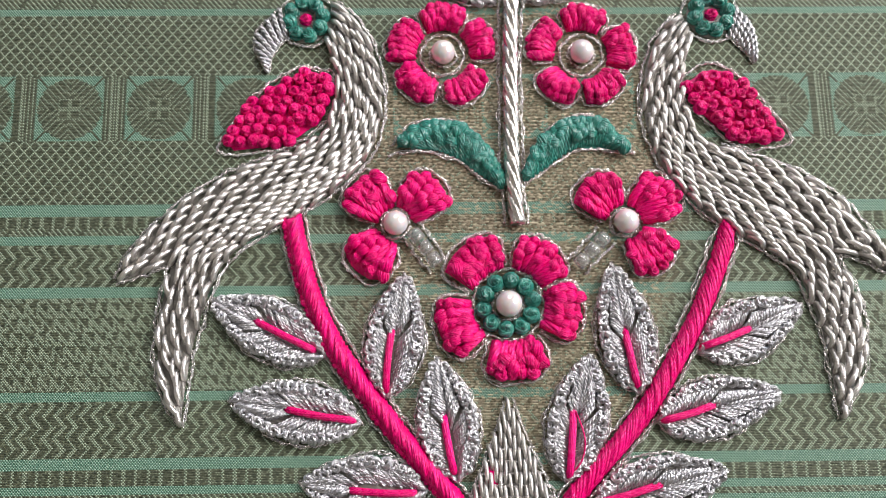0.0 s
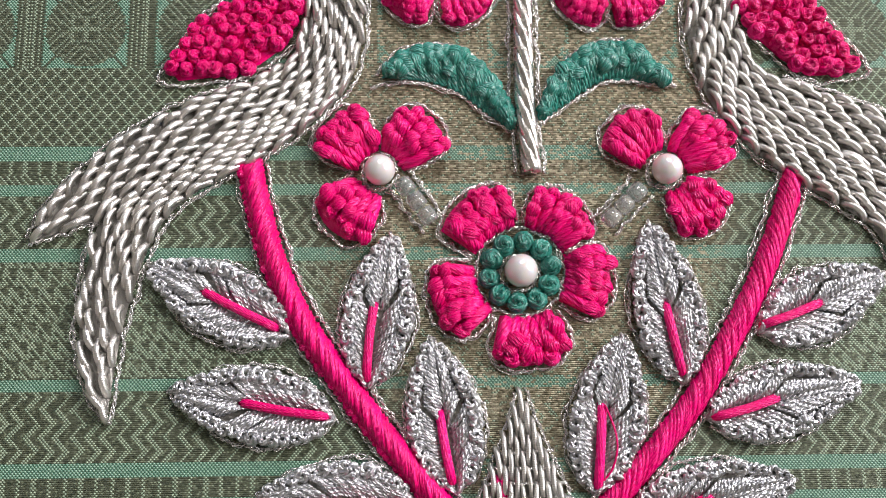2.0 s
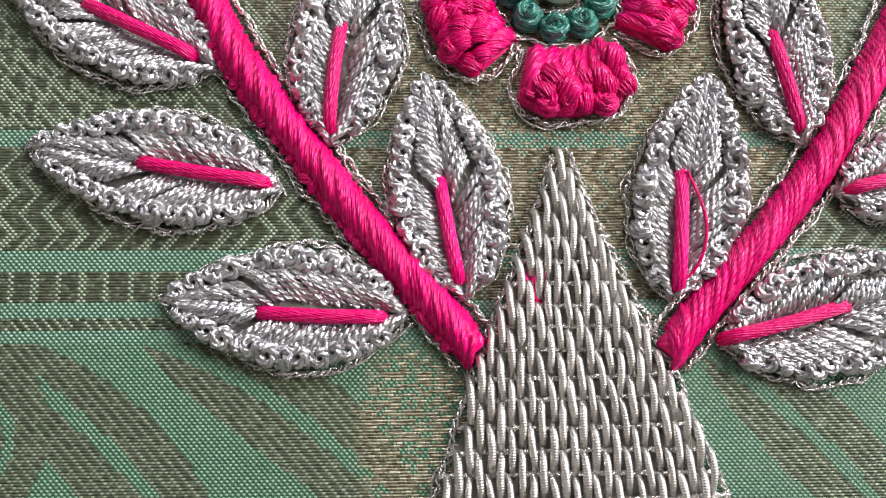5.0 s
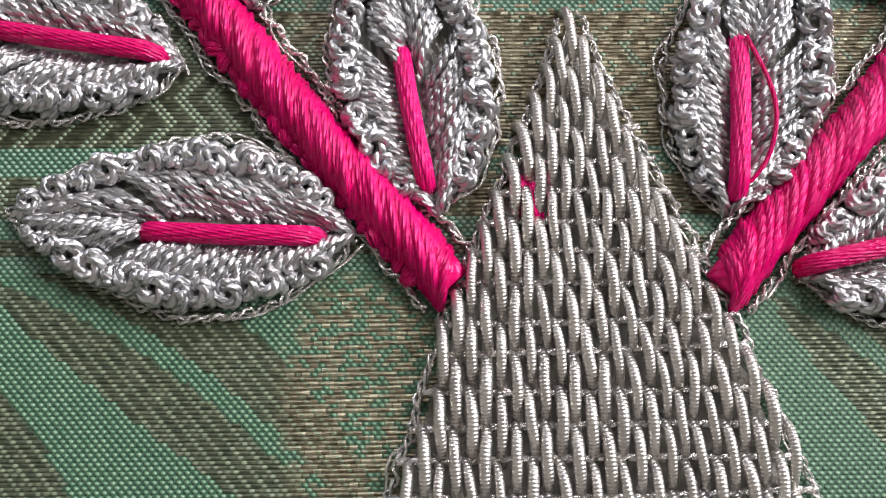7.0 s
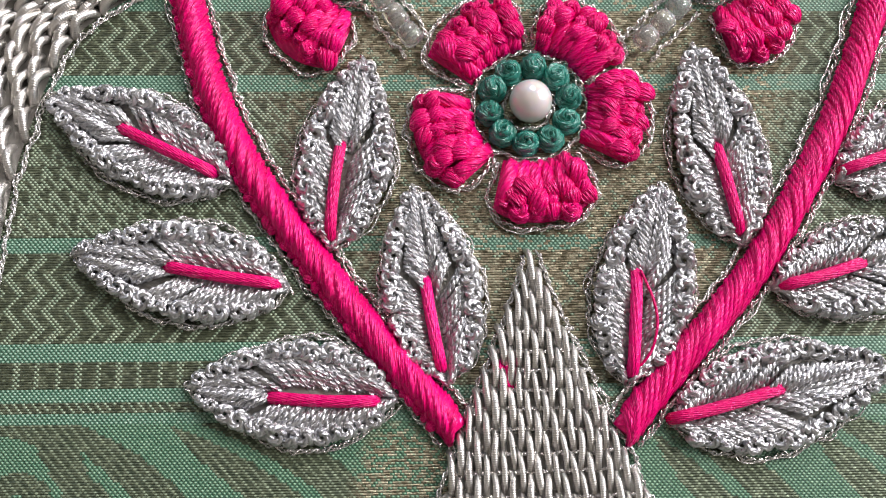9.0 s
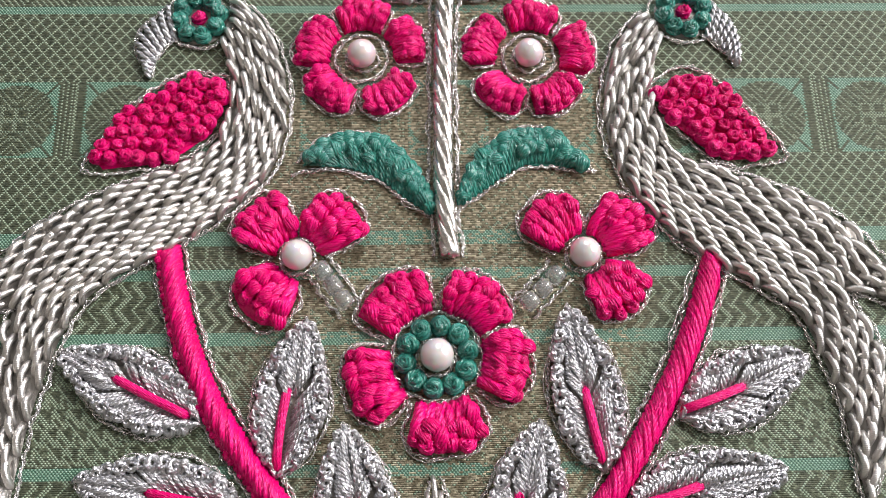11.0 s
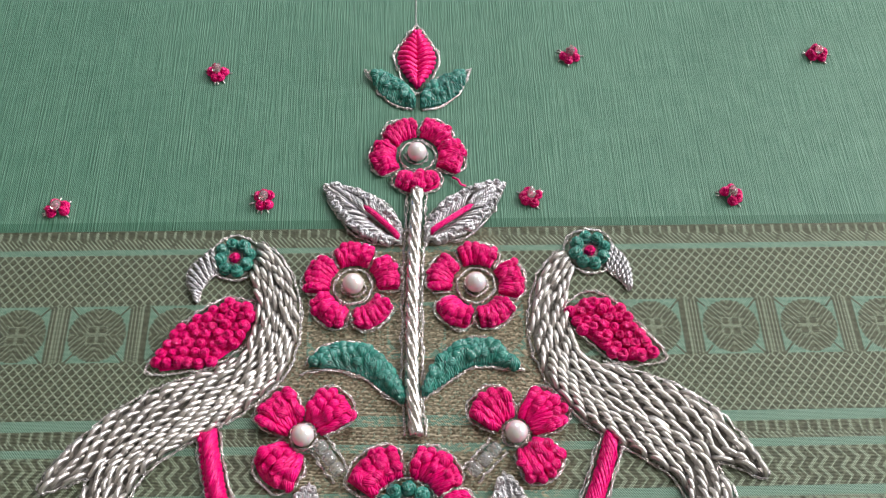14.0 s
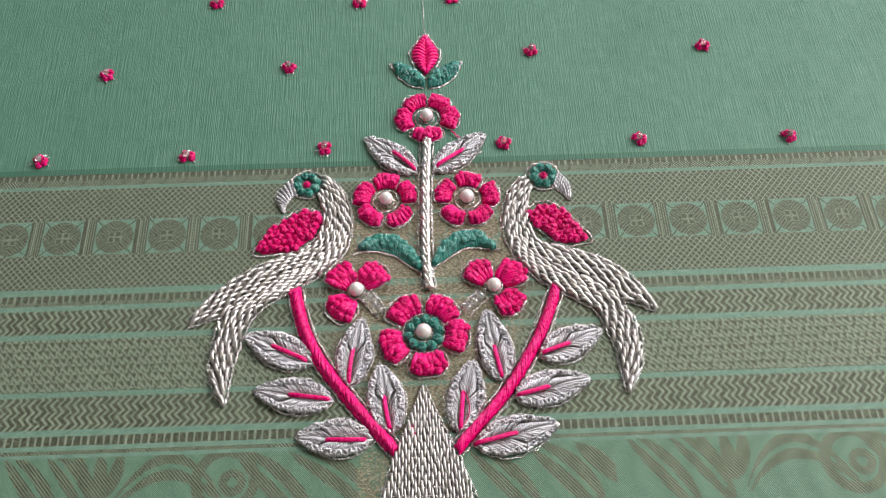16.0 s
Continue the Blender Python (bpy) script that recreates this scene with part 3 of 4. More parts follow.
# ---- leaves ----
def silver_leaf(tip, base, width, vein, label="pointed leaf of looped silver thread with a magenta vein", group="silver leaves"):
    mid = ((tip[0] + base[0]) / 2, (tip[1] + base[1]) / 2)
    ob = thing("leaf", mid, label, "leaf", group)
    t, b0 = np.array(tip), np.array(base)
    L = np.linalg.norm(t - b0)
    d = (t - b0) / L
    s = np.array([-d[1], d[0]])

    def at(k, f, z=0.0):
        w = width * 0.5 * math.sin(math.pi * min(1.0, max(0.0, k)) ** 0.85) ** 0.85
        q = b0 + d * (L * k) + s * (w * f)
        return (q[0], q[1], z)

    ks = np.linspace(0.03, 0.985, 14)
    edge = [at(k, 0.88)[:2] for k in ks] + [at(k, -0.88)[:2] for k in ks[::-1]]
    part("underlay", Shape().dome(edge, 0.018), UNDER, ob)
    kv = float(np.dot(np.array(vein[0]) - b0, d) / L)  # where the vein begins
    n = max(9, int(L / 0.115))
    for side in (1, -1):
        for i in range(n):
            k1 = 0.06 + 0.91 * (i + 0.5) / n + jit(0.010)
            k0 = k1 - 0.17 if k1 < kv + 0.1 else kv - 0.05 + (k1 - kv - 0.1) * 0.8
            k0 = max(0.03, k0)
            sh = Shape()
            # straight strands from the vein out to the curled head
            for ply in range(3):
                o = (ply - 1) * 0.024
                lo = 0.12 if k1 < kv + 0.08 else 0.04
                a = at(k0 + o * 1.1, (lo + jit(0.03)) * side, 0.035 + jit(0.01))
                m = at(k0 * 0.5 + k1 * 0.5 + o * 1.3 + jit(0.006), side * ((0.45 if k1 < kv + 0.08 else 0.22) + jit(0.04)), 0.105 + jit(0.025))
                e = at(k1 + o, (0.74 if k1 < kv + 0.08 else 0.5) * side, 0.08)
                sh.rope([a, m, e], 0.027 * (1 + jit(0.15)), 2, 0.12, sides=4, thin=0.6, phase=rnd.uniform(0, 6), per=5)
            part("stitch", sh, SILVER, ob)
            # the curled head at the leaf's edge
            q = at(k1 + jit(0.008), (0.82 + jit(0.04)) * side)
            shared("knot", SILVER_CURL[rnd.randrange(8)], (q[0], q[1], 0.0), rnd.uniform(0, 6.28), ob, (0.80 + 0.34 * math.sin(math.pi * k1) ** 0.7) * (1 + jit(0.12)))
    tip_fill = Shape()
    for f in (-0.5, -0.25, 0.0, 0.25, 0.5):
        tip_fill.rope([at(kv + 0.03, f * 0.25, 0.04), at((kv + 0.95) / 2, f * 0.75 + jit(0.05), 0.095), at(0.95, f * 0.6, 0.06)], 0.028, 2, 0.12, sides=4, thin=0.6, phase=rnd.uniform(0, 6), per=5)
    part("tip_stitch", tip_fill, SILVER, ob)
    part("tip_knot", Shape().rope([at(0.9, 0.1, 0.06), at(0.95, -0.1, 0.08), at(0.985, 0.1, 0.05), at(1.0, 0.0, 0.02)], 0.034, 2, 0.14, sides=4, per=6), SILVER, ob)
    ring = [at(k, 1.12)[:2] for k in np.linspace(0.0, 0.97, 16)] + [tuple(t + d * 0.03)] + [at(k, -1.12)[:2] for k in np.linspace(0.97, 0.0, 16)]
    outline(ring, ob)
    va, vb = vein
    m = ((va[0] + vb[0]) / 2 + jit(0.02), (va[1] + vb[1]) / 2 + jit(0.02))
    path = [(va[0], va[1], 0.03), (va[0] * 0.85 + m[0] * 0.15, va[1] * 0.85 + m[1] * 0.15, 0.085), (m[0], m[1], 0.135), (vb[0] * 0.85 + m[0] * 0.15, vb[1] * 0.85 + m[1] * 0.15, 0.13), (vb[0], vb[1], 0.04)]
    part("vein", Shape().rope(path, 0.06, 9, 2.6, sides=5, thin=0.36, per=40), MAGENTA, ob, "magenta satin-stitched vein")
    return ob


silver_leaf((-4.28, -0.15), (-2.72, -0.95), 0.80, ((-3.68, -0.44), (-2.88, -0.86)))
silver_leaf((-4.01, -1.52), (-2.24, -1.85), 0.80, ((-3.24, -1.65), (-2.33, -1.82)))
silver_leaf((-3.03, -2.63), (-1.36, -2.76), 0.82, ((-2.39, -2.73), (-1.53, -2.78)))
silver_leaf((-1.62, 0.17), (-1.90, -1.53), 0.76, ((-1.81, -0.60), (-1.90, -1.44)))
silver_leaf((-1.20, -1.01), (-0.95, -2.66), 0.80, ((-1.12, -1.79), (-1.00, -2.53)))
silver_leaf((1.28, 0.25), (1.55, -1.55), 0.76, ((1.40, -0.67), (1.52, -1.44)))
silver_leaf((0.91, -1.0), (0.50, -2.69), 0.80, ((0.64, -1.74), (0.54, -2.61)))
silver_leaf((2.68, -2.58), (0.84, -3.0), 0.84, ((1.77, -2.74), (0.84, -2.97)))
silver_leaf((3.90, -0.36), (2.42, -1.0), 0.78, ((3.14, -0.68), (2.47, -0.92)))
silver_leaf((3.50, -1.56), (1.77, -1.92), 0.78, ((2.57, -1.71), (1.84, -1.91)))
silver_leaf((-1.56, 5.46), (-0.22, 4.24), 0.72, ((-0.86, 4.98), (-0.27, 4.33)), "silver thread leaf with magenta vein, beside the cord's top")
silver_leaf((1.61, 5.43), (0.20, 4.27), 0.72, ((1.02, 4.95), (0.28, 4.41)), "silver thread leaf with magenta vein, beside the cord's top")


def teal_leaf(up, low, tip, label, knob=0.055):
    """A curved leaf of slanting satin stitches with looped heads along its upper edge."""
    ob = thing("leaf", up[len(up) // 2], label, "leaf", "teal leaves")
    n = max(6, int(np.linalg.norm(np.diff(along(up, 30), axis=0), axis=1).sum() / 0.125))
    a, b0 = along(up, n + 4), along(low, n + 4)
    part("underlay", Shape().dome([tuple(q[:2]) for q in along(up, 12)] + [tuple(q[:2]) for q in along(low, 12)[::-1][1:-1]], 0.03), GREEN, ob)
    for i in range(1, n + 3):
        p, q = a[i], b0[min(n + 3, i + 2)]
        w = np.linalg.norm(p - q)
        s = Shape()
        for ply in range(3):
            o = (ply - 1) * 0.034 + jit(0.01)
            s.rope([(p[0] + o, p[1] + o * 0.5, 0.06), (p[0] * 0.6 + q[0] * 0.4 + o, p[1] * 0.6 + q[1] * 0.4, 0.115 + jit(0.035)), (q[0] + o * 0.6, q[1], 0.03)], 0.034, 3, 0.24, sides=4, thin=0.55, phase=rnd.uniform(0, 6), per=6)
        part("stitch", s, GREEN, ob)
        shared("knot", GREEN_LUMP[rnd.randrange(5)], (p[0] * 0.93 + q[0] * 0.07, p[1] * 0.93 + q[1] * 0.07, 0.02), rnd.uniform(0, 6.28), ob, knob * 15 * (1 + jit(0.2)))
        for k in (0.3, 0.55):
            if w < 0.2 or rnd.random() > (0.9 if k < 0.4 else 0.5):
                continue
            k += jit(0.1)
            shared("knot", GREEN_LUMP[rnd.randrange(5)], (p[0] * (1 - k) + q[0] * k, p[1] * (1 - k) + q[1] * k, 0.06), rnd.uniform(0, 6.28), ob, knob * 12.5 * (1 + jit(0.25)))
    out_up = [tuple(q[:2] + np.array((0, 0.0))) for q in along(up, 9)]
    mx = np.mean([q[0] for q in up]), np.mean([q[1] for q in up]) - 0.25
    grow = [(x + (x - mx[0]) * 0.07, y + (y - mx[1]) * 0.13) for x, y in out_up]
    outline(grow, ob)
    outline([tip] + [tuple(q[:2] - np.array((0, 0.05))) for q in along(low, 8)][1:], ob)
    return ob


teal_leaf([(-1.72, 2.04), (-1.54, 2.24), (-1.25, 2.35), (-0.79, 2.32), (-0.45, 1.98), (-0.27, 1.67), (-0.24, 1.40)],
          [(-1.72, 2.04), (-1.24, 2.0), (-0.86, 1.87), (-0.56, 1.64), (-0.24, 1.40)], (-1.85, 1.92), "teal crescent leaf of satin stitch beside the silver cord")
teal_leaf([(1.64, 1.89), (1.50, 2.07), (1.25, 2.35), (0.87, 2.40), (0.49, 2.20), (0.25, 1.89), (0.13, 1.51)],
          [(1.64, 1.89), (1.30, 1.99), (0.93, 2.0), (0.62, 1.85), (0.36, 1.66), (0.13, 1.51)], (1.74, 1.88), "teal crescent leaf of satin stitch beside the silver cord")


# ---- stems ----
def magenta_stem(path, half, lean, label, knob_side=1):
    ob = thing("stem", path[len(path) // 2], label, "stem", "magenta stems")
    p = dense(path, 0.085)
    d = np.gradient(p, axis=0)
    d /= np.linalg.norm(d, axis=1)[:, None]
    s = np.cross(d, (0, 0, 1.0))
    n = len(p)
    core = Shape().tube([(q[0], q[1], 0.06) for q in p], half * 0.9, sides=10, flat=0.62)
    part("core", core, MAGENTA, ob)
    for i in range(-1, n - 2):
        j0, j1 = max(0, i), min(n - 1, i + 5)
        a, c = p[j0] + s[j0] * half * lean, p[j1] - s[j1] * half * lean
        sh = Shape()
        for ply in range(5):
            o = d[j0] * ((ply - 2) * 0.021 + jit(0.008))
            h = 0.15 + jit(0.022)
            q0, q1 = a + o + np.array((jit(0.012), jit(0.012), 0)), c + o + np.array((jit(0.012), jit(0.012), 0))
            mix = lambda w, z: (q0[0] * (1 - w) + q1[0] * w, q0[1] * (1 - w) + q1[1] * w, z)
            sh.tube(dense([mix(0, 0.03), mix(0.22, h * 0.85), mix(0.5, h), mix(0.78, h * 0.85), mix(1, 0.03)], 0.055), 0.025 + jit(0.004), sides=5)
        part("stitch", sh, MAGENTA, ob)
        if lean < 0:
            e = p[j0] + s[j0] * half * 1.02 * knob_side
            shared("knot", PINK_LUMP[rnd.randrange(6)], (e[0], e[1], 0.02), rnd.uniform(0, 6.28), ob, 0.5 * (1 + jit(0.2)))
    for k in (1, -1):
        outline([tuple((p[i] + s[i] * k * (half + 0.07))[:2]) for i in range(0, n, 5)], ob)
    return ob


magenta_stem([(-3.2, 0.99), (-3.09, 0.49), (-2.93, -0.07), (-2.69, -0.63), (-2.34, -1.18), (-1.92, -1.75), (-1.48, -2.32), (-0.88, -3.02)], 0.115, -1, "curved magenta satin-stitched stem below the bird")
magenta_stem([(3.0, 0.79), (2.78, 0.22), (2.49, -0.41), (2.17, -0.96), (1.78, -1.56), (1.32, -2.12), (0.87, -2.59), (0.44, -3.06)], 0.112, 1, "curved magenta satin-stitched stem below the bird")


def silver_cord():
    path = [(0.07, 5.28, 0.1), (0.0, 4.14, 0.1), (-0.04, 3.28, 0.1), (-0.06, 2.45, 0.1), (-0.07, 1.67, 0.1), (-0.02, 0.86, 0.08)]
    ob = thing("cord", path[3], "upright twisted silver cord, the stalk of the flowers", "cord")
    for k in range(5):
        part("strand", Shape().rope(path, 0.125, 1, 1.25, sides=8, thin=0.5, phase=1.2566 * k, per=24), ROPE, ob)
    for k in (-1, 1):
        outline([(q[0] + k * 0.165, q[1]) for q in path], ob)
    return ob


silver_cord()


# ---- coiled wire fills ----
def coil_fill(a, b0, ob, pitch=0.083, length=0.345, r=0.0395, skew=-0.2, lift=0.13):
    """Short coils of wire laid like bricks along the way between two edges."""
    total = np.linalg.norm(np.diff(dense(a, 0.05), axis=0), axis=1).sum() * 0.5 + np.linalg.norm(np.diff(dense(b0, 0.05), axis=0), axis=1).sum() * 0.5
    m = 240
    A, B = along(a, m), along(b0, m)
    rows = int(total / (length * 0.5))

    def at(t, f, z):
        i = min(m - 1, max(0, t * (m - 1)))
        lo = int(i)
        hi, w = min(m - 1, lo + 1), i - lo
        p, q = A[lo] * (1 - w) + A[hi] * w, B[lo] * (1 - w) + B[hi] * w
        g = p + (q - p) * f
        return (g[0], g[1], z)

    dt = length / total
    for j in range(rows):
        t0 = j * dt * 0.5
        i = min(m - 1, int((t0 + dt * 0.5) * (m - 1)))
        n = int(round(np.linalg.norm(A[i] - B[i]) / pitch))
        n = max(1, n)
        for k in range(n):
            if (k + j) % 2:
                continue
            f = (k + 0.5) / n
            df = skew / n
            s0, s1 = t0 + jit(dt * 0.06), t0 + dt * (0.93 + jit(0.06))
            f0, f1 = f - df + jit(0.4 / n), f + df + jit(0.4 / n)
            pts = [at(s0, f0, 0.0), at(s0 + (s1 - s0) * 0.12, f0 + jit(0.05 / n), lift * 0.5), at(s0 + (s1 - s0) * (0.5 + jit(0.1)), (f0 + f1) / 2 + jit(0.12 / n), lift + jit(0.025)), at(s0 + (s1 - s0) * 0.88, f1, lift * 0.42), at(s1, f1, -0.04)]
            if np.linalg.norm(np.array(pts[0]) - np.array(pts[-1])) < length * 0.4:
                continue
            part("coil", Shape().tube(dense(pts, 0.055), r * (1 + jit(0.08)), sides=7), COIL, ob)


def bird(outer, inner, div, low_in, up_low, eye, beak, wing, label):
    ob = thing("bird", inner[4], label, "bird", "pair of birds")
    # underlay of grey thread, one strip along each half of the body
    for a, b0 in ((outer, div + low_in[1:]), (div + up_low[1:], inner)):
        s, A, B = Shape(), along(a, 60), along(b0, 60)
        for i in range(59):
            k = len(s.v)
            s.v += [(A[i][0], A[i][1], 0.012), (A[i + 1][0], A[i + 1][1], 0.012), (B[i + 1][0], B[i + 1][1], 0.012), (B[i][0], B[i][1], 0.012)]
            mid0, mid1 = (A[i] + B[i]) / 2, (A[i + 1] + B[i + 1]) / 2
            s.v += [(mid0[0], mid0[1], 0.055), (mid1[0], mid1[1], 0.055)]
            s.f += [(k, k + 1, k + 5, k + 4), (k + 4, k + 5, k + 2, k + 3)]
            s.uv += [(i * 0.1, 0.0), (i * 0.1 + 0.1, 0.0), (i * 0.1 + 0.1, 0.5), (i * 0.1, 0.5), (i * 0.1, 0.5), (i * 0.1 + 0.1, 0.5), (i * 0.1 + 0.1, 1.0), (i * 0.1, 1.0)]
        part("underlay", s, UNDER, ob)
        coil_fill(a, b0, ob)
    sign = 1 if outer[0][0] > 0 else -1
    outline([(x - 0.06 * sign, y) if y > 0.9 else (x - 0.05 * sign, y - 0.03) for x, y in outer], ob)
    outline([(x + 0.03 * sign, y + 0.05) for x, y in inner[4:]], ob)
    outline([(x + 0.05 * sign, y) for x, y in low_in], ob)
    outline([(x, y - 0.04) for x, y in up_low], ob)
    # head: a rosette of teal knots with a magenta knot in it
    head = part("head", Shape().dome(ring_path(eye, 0.36, 18), 0.03), UNDER, ob)
    for i in range(8):
        a = 2 * math.pi * i / 8 + 0.2
        shared("knot", GREEN_KNOT[i % 5], (eye[0] + 0.25 * math.cos(a), eye[1] + 0.25 * math.sin(a), 0.0), a + jit(2), head, 1.12)
    shared("eye", PINK_KNOT[1], (eye[0], eye[1], 0.0), 0.5, head, 0.95)
    outline(ring_path(eye, 0.43, 26, 0.01), head, True)
    # beak
    bk = part("beak", Shape().dome(shrink(beak, 0.9), 0.03), UNDER, ob)
    top, bot = along(beak[:4], 10), along(beak[3:][::-1], 10)
    for i in range(9):
        p, q = top[i], bot[min(9, i + 1)]
        part("stitch", Shape().rope([(p[0], p[1], 0.04), ((p[0] + q[0]) / 2, (p[1] + q[1]) / 2, 0.085), (q[0], q[1], 0.03)], 0.04, 2, 0.2, sides=5), SILVER, bk)
    outline(beak, bk)
    # wing: a field of magenta knots
    wg = part("wing", Shape().dome(shrink(wing, 0.93), 0.035), MAGENTA, ob, "wing of raised magenta knots")
    lim = shrink(wing, 0.985)
    xs, ys = [q[0] for q in wing], [q[1] for q in wing]
    i, y = 0, min(ys)
    while y < max(ys):
        x = min(xs) + (0.086 if i % 2 else 0.0)
        while x < max(xs):
            g = (x + jit(0.03), y + jit(0.03))
            if inside(g, lim):
                shared("knot", PINK_KNOT[rnd.randrange(6)], (g[0], g[1], 0.02 + jit(0.012)), rnd.uniform(0, 6.28), wg, 0.97 + jit(0.1))
            x += 0.172
        y += 0.152
        i += 1
    outline(shrink(wing, 1.07), wg, True)
    return ob


bird([(-2.66, 4.34), (-2.33, 4.05), (-2.09, 3.61), (-1.94, 3.06), (-1.95, 2.44), (-2.09, 1.97), (-2.37, 1.63), (-2.86, 1.22), (-3.33, 0.94), (-3.73, 0.74), (-4.04, 0.51), (-4.26, 0.19), (-4.41, -0.24), (-4.54, -0.75), (-4.62, -1.28), (-4.68, -1.82)],
     [(-2.74, 3.72), (-2.60, 3.07), (-2.62, 2.66), (-2.78, 2.3), (-3.1, 2.03), (-3.53, 1.88), (-3.91, 1.74), (-4.5, 1.43), (-5.0, 1.03), (-5.39, 0.61), (-5.63, 0.15)],
     [(-2.64, 4.05), (-2.40, 3.70), (-2.27, 3.15), (-2.26, 2.60), (-2.40, 2.12), (-2.80, 1.70), (-3.42, 1.36), (-4.13, 1.0), (-4.67, 0.6), (-4.86, 0.40)],
     [(-4.86, 0.40), (-4.96, -0.04), (-5.02, -0.5), (-5.01, -0.97), (-4.9, -1.43), (-4.68, -1.82)],
     [(-4.86, 0.40), (-5.28, 0.25), (-5.63, 0.15)], (-3.03, 4.02),
     [(-3.43, 4.2), (-3.72, 3.9), (-3.77, 3.59), (-3.58, 3.21), (-3.52, 3.46), (-3.39, 3.67), (-3.24, 3.74)],
     [(-2.69, 3.17), (-3.12, 3.23), (-3.56, 3.0), (-3.87, 2.68), (-4.06, 2.36), (-4.22, 2.13), (-4.1, 1.99), (-3.54, 2.04), (-3.11, 2.19), (-2.76, 2.46), (-2.66, 2.74)],
     "silver wire bird with magenta wing and teal-ringed eye, facing outwards")
bird([(2.52, 4.06), (2.19, 3.71), (1.98, 3.24), (1.9, 2.74), (1.94, 2.18), (2.11, 1.7), (2.37, 1.32), (2.7, 0.98), (3.1, 0.68), (3.49, 0.45), (3.89, 0.12), (4.08, -0.36), (4.22, -0.92), (4.26, -1.46), (4.33, -1.91)],
     [(2.68, 3.70), (2.55, 3.23), (2.49, 2.65), (2.64, 2.24), (2.95, 1.95), (3.53, 1.76), (4.1, 1.52), (4.57, 1.2), (4.87, 0.83), (5.1, 0.46), (5.27, 0.1)],
     [(2.60, 3.95), (2.36, 3.50), (2.24, 3.10), (2.21, 2.60), (2.34, 2.05), (2.62, 1.65), (3.1, 1.30), (3.65, 1.0), (4.2, 0.65), (4.48, 0.37)],
     [(4.48, 0.37), (4.57, 0.11), (4.72, -0.3), (4.75, -0.77), (4.65, -1.32), (4.33, -1.91)],
     [(4.48, 0.37), (4.78, 0.32), (5.11, 0.14), (5.27, 0.1)], (2.99, 4.02),
     [(3.39, 4.13), (3.6, 3.82), (3.64, 3.51), (3.57, 3.26), (3.47, 3.43), (3.33, 3.6), (3.18, 3.69)],
     [(2.52, 2.98), (2.78, 3.19), (3.13, 3.18), (3.44, 2.88), (3.74, 2.47), (3.99, 2.1), (3.79, 2.0), (3.33, 1.97), (2.98, 2.2), (2.71, 2.48), (2.53, 2.69)],
     "silver wire bird with magenta wing and teal-ringed eye, facing outwards")


def trunk():
    left = [(-0.23, -1.60), (-0.40, -2.09), (-0.57, -2.48), (-0.73, -2.86), (-0.88, -3.24), (-1.05, -3.72), (-1.17, -4.10)]
    right = [(-0.23, -1.60), (-0.06, -2.09), (0.12, -2.49), (0.30, -2.88), (0.45, -3.2), (0.61, -3.69), (0.76, -4.10)]
    ob = thing("trunk", (-0.2, -3.0), "tapering tree trunk of short silver wire coils", "trunk")
    s, A, B = Shape(), along(left, 30), along(right, 30)
    s.v = [(q[0], q[1], 0.012) for q in A] + [(q[0], q[1], 0.012) for q in B]
    s.f = [(i, i + 1, 31 + i, 30 + i) for i in range(29)]
    s.uv = [w for i in range(29) for w in ((i * 0.1, 0.0), (i * 0.1 + 0.1, 0.0), (i * 0.1 + 0.1, 1.0), (i * 0.1, 1.0))]
    part("underlay", s, UNDER, ob)
    poly = [tuple(q[:2]) for q in A] + [tuple(q[:2]) for q in B[::-1]]
    col, x = 0, -1.20
    while x < 0.85:
        y = -1.55 - (0.165 if col % 2 else 0.0) + jit(0.02)
        while y > -4.3:
            w = jit(0.016) + 0.004
            spread = 0.78 + 0.06 * (-y - 1.6)  # the columns fan out a little towards the foot
            c = -0.22 + (x + 0.22) * spread
            pts = [(c - w - 0.01, y + 0.01, 0.0), (c - w * 0.7, y - 0.035, 0.095), (c + jit(0.008), y - 0.15, 0.135 + jit(0.015)), (c + w * 0.8, y - 0.27, 0.10), (c + w + 0.012, y - 0.335, 0.0)]
            if inside((c, y - 0.06), poly) or inside((c, y - 0.22), poly):
                part("coil", Shape().tube(dense(pts, 0.045), 0.0275 * (1 + jit(0.15)), sides=8), COIL, ob)
            y -= 0.33
        x += 0.079
        col += 1
    part("under_stitch", Shape().rope([(-0.50, -2.48, 0.03), (-0.49, -2.6, 0.07), (-0.46, -2.74, 0.03)], 0.06, 3, 0.5, sides=5), MAGENTA, ob, "magenta thread showing between the coils")
    for k in range(12):
        y = -2.22 - 0.165 * k + jit(0.02)
        half = 0.17 + (-1.9 - y) * 0.40
        x0, x1 = -0.21 - half, -0.21 + half
        part("couching_thread", Shape().rope([(x0, y + jit(0.02), 0.05), ((x0 + x1) / 2, y + jit(0.015), 0.075), (x1, y + jit(0.02), 0.05)], 0.022, 2, 0.1, sides=4, per=5), CHAIN, ob)
    outline([(x - 0.06, y) for x, y in left], ob)
    outline([(x + 0.06, y) for x, y in right], ob)
    return ob


trunk()


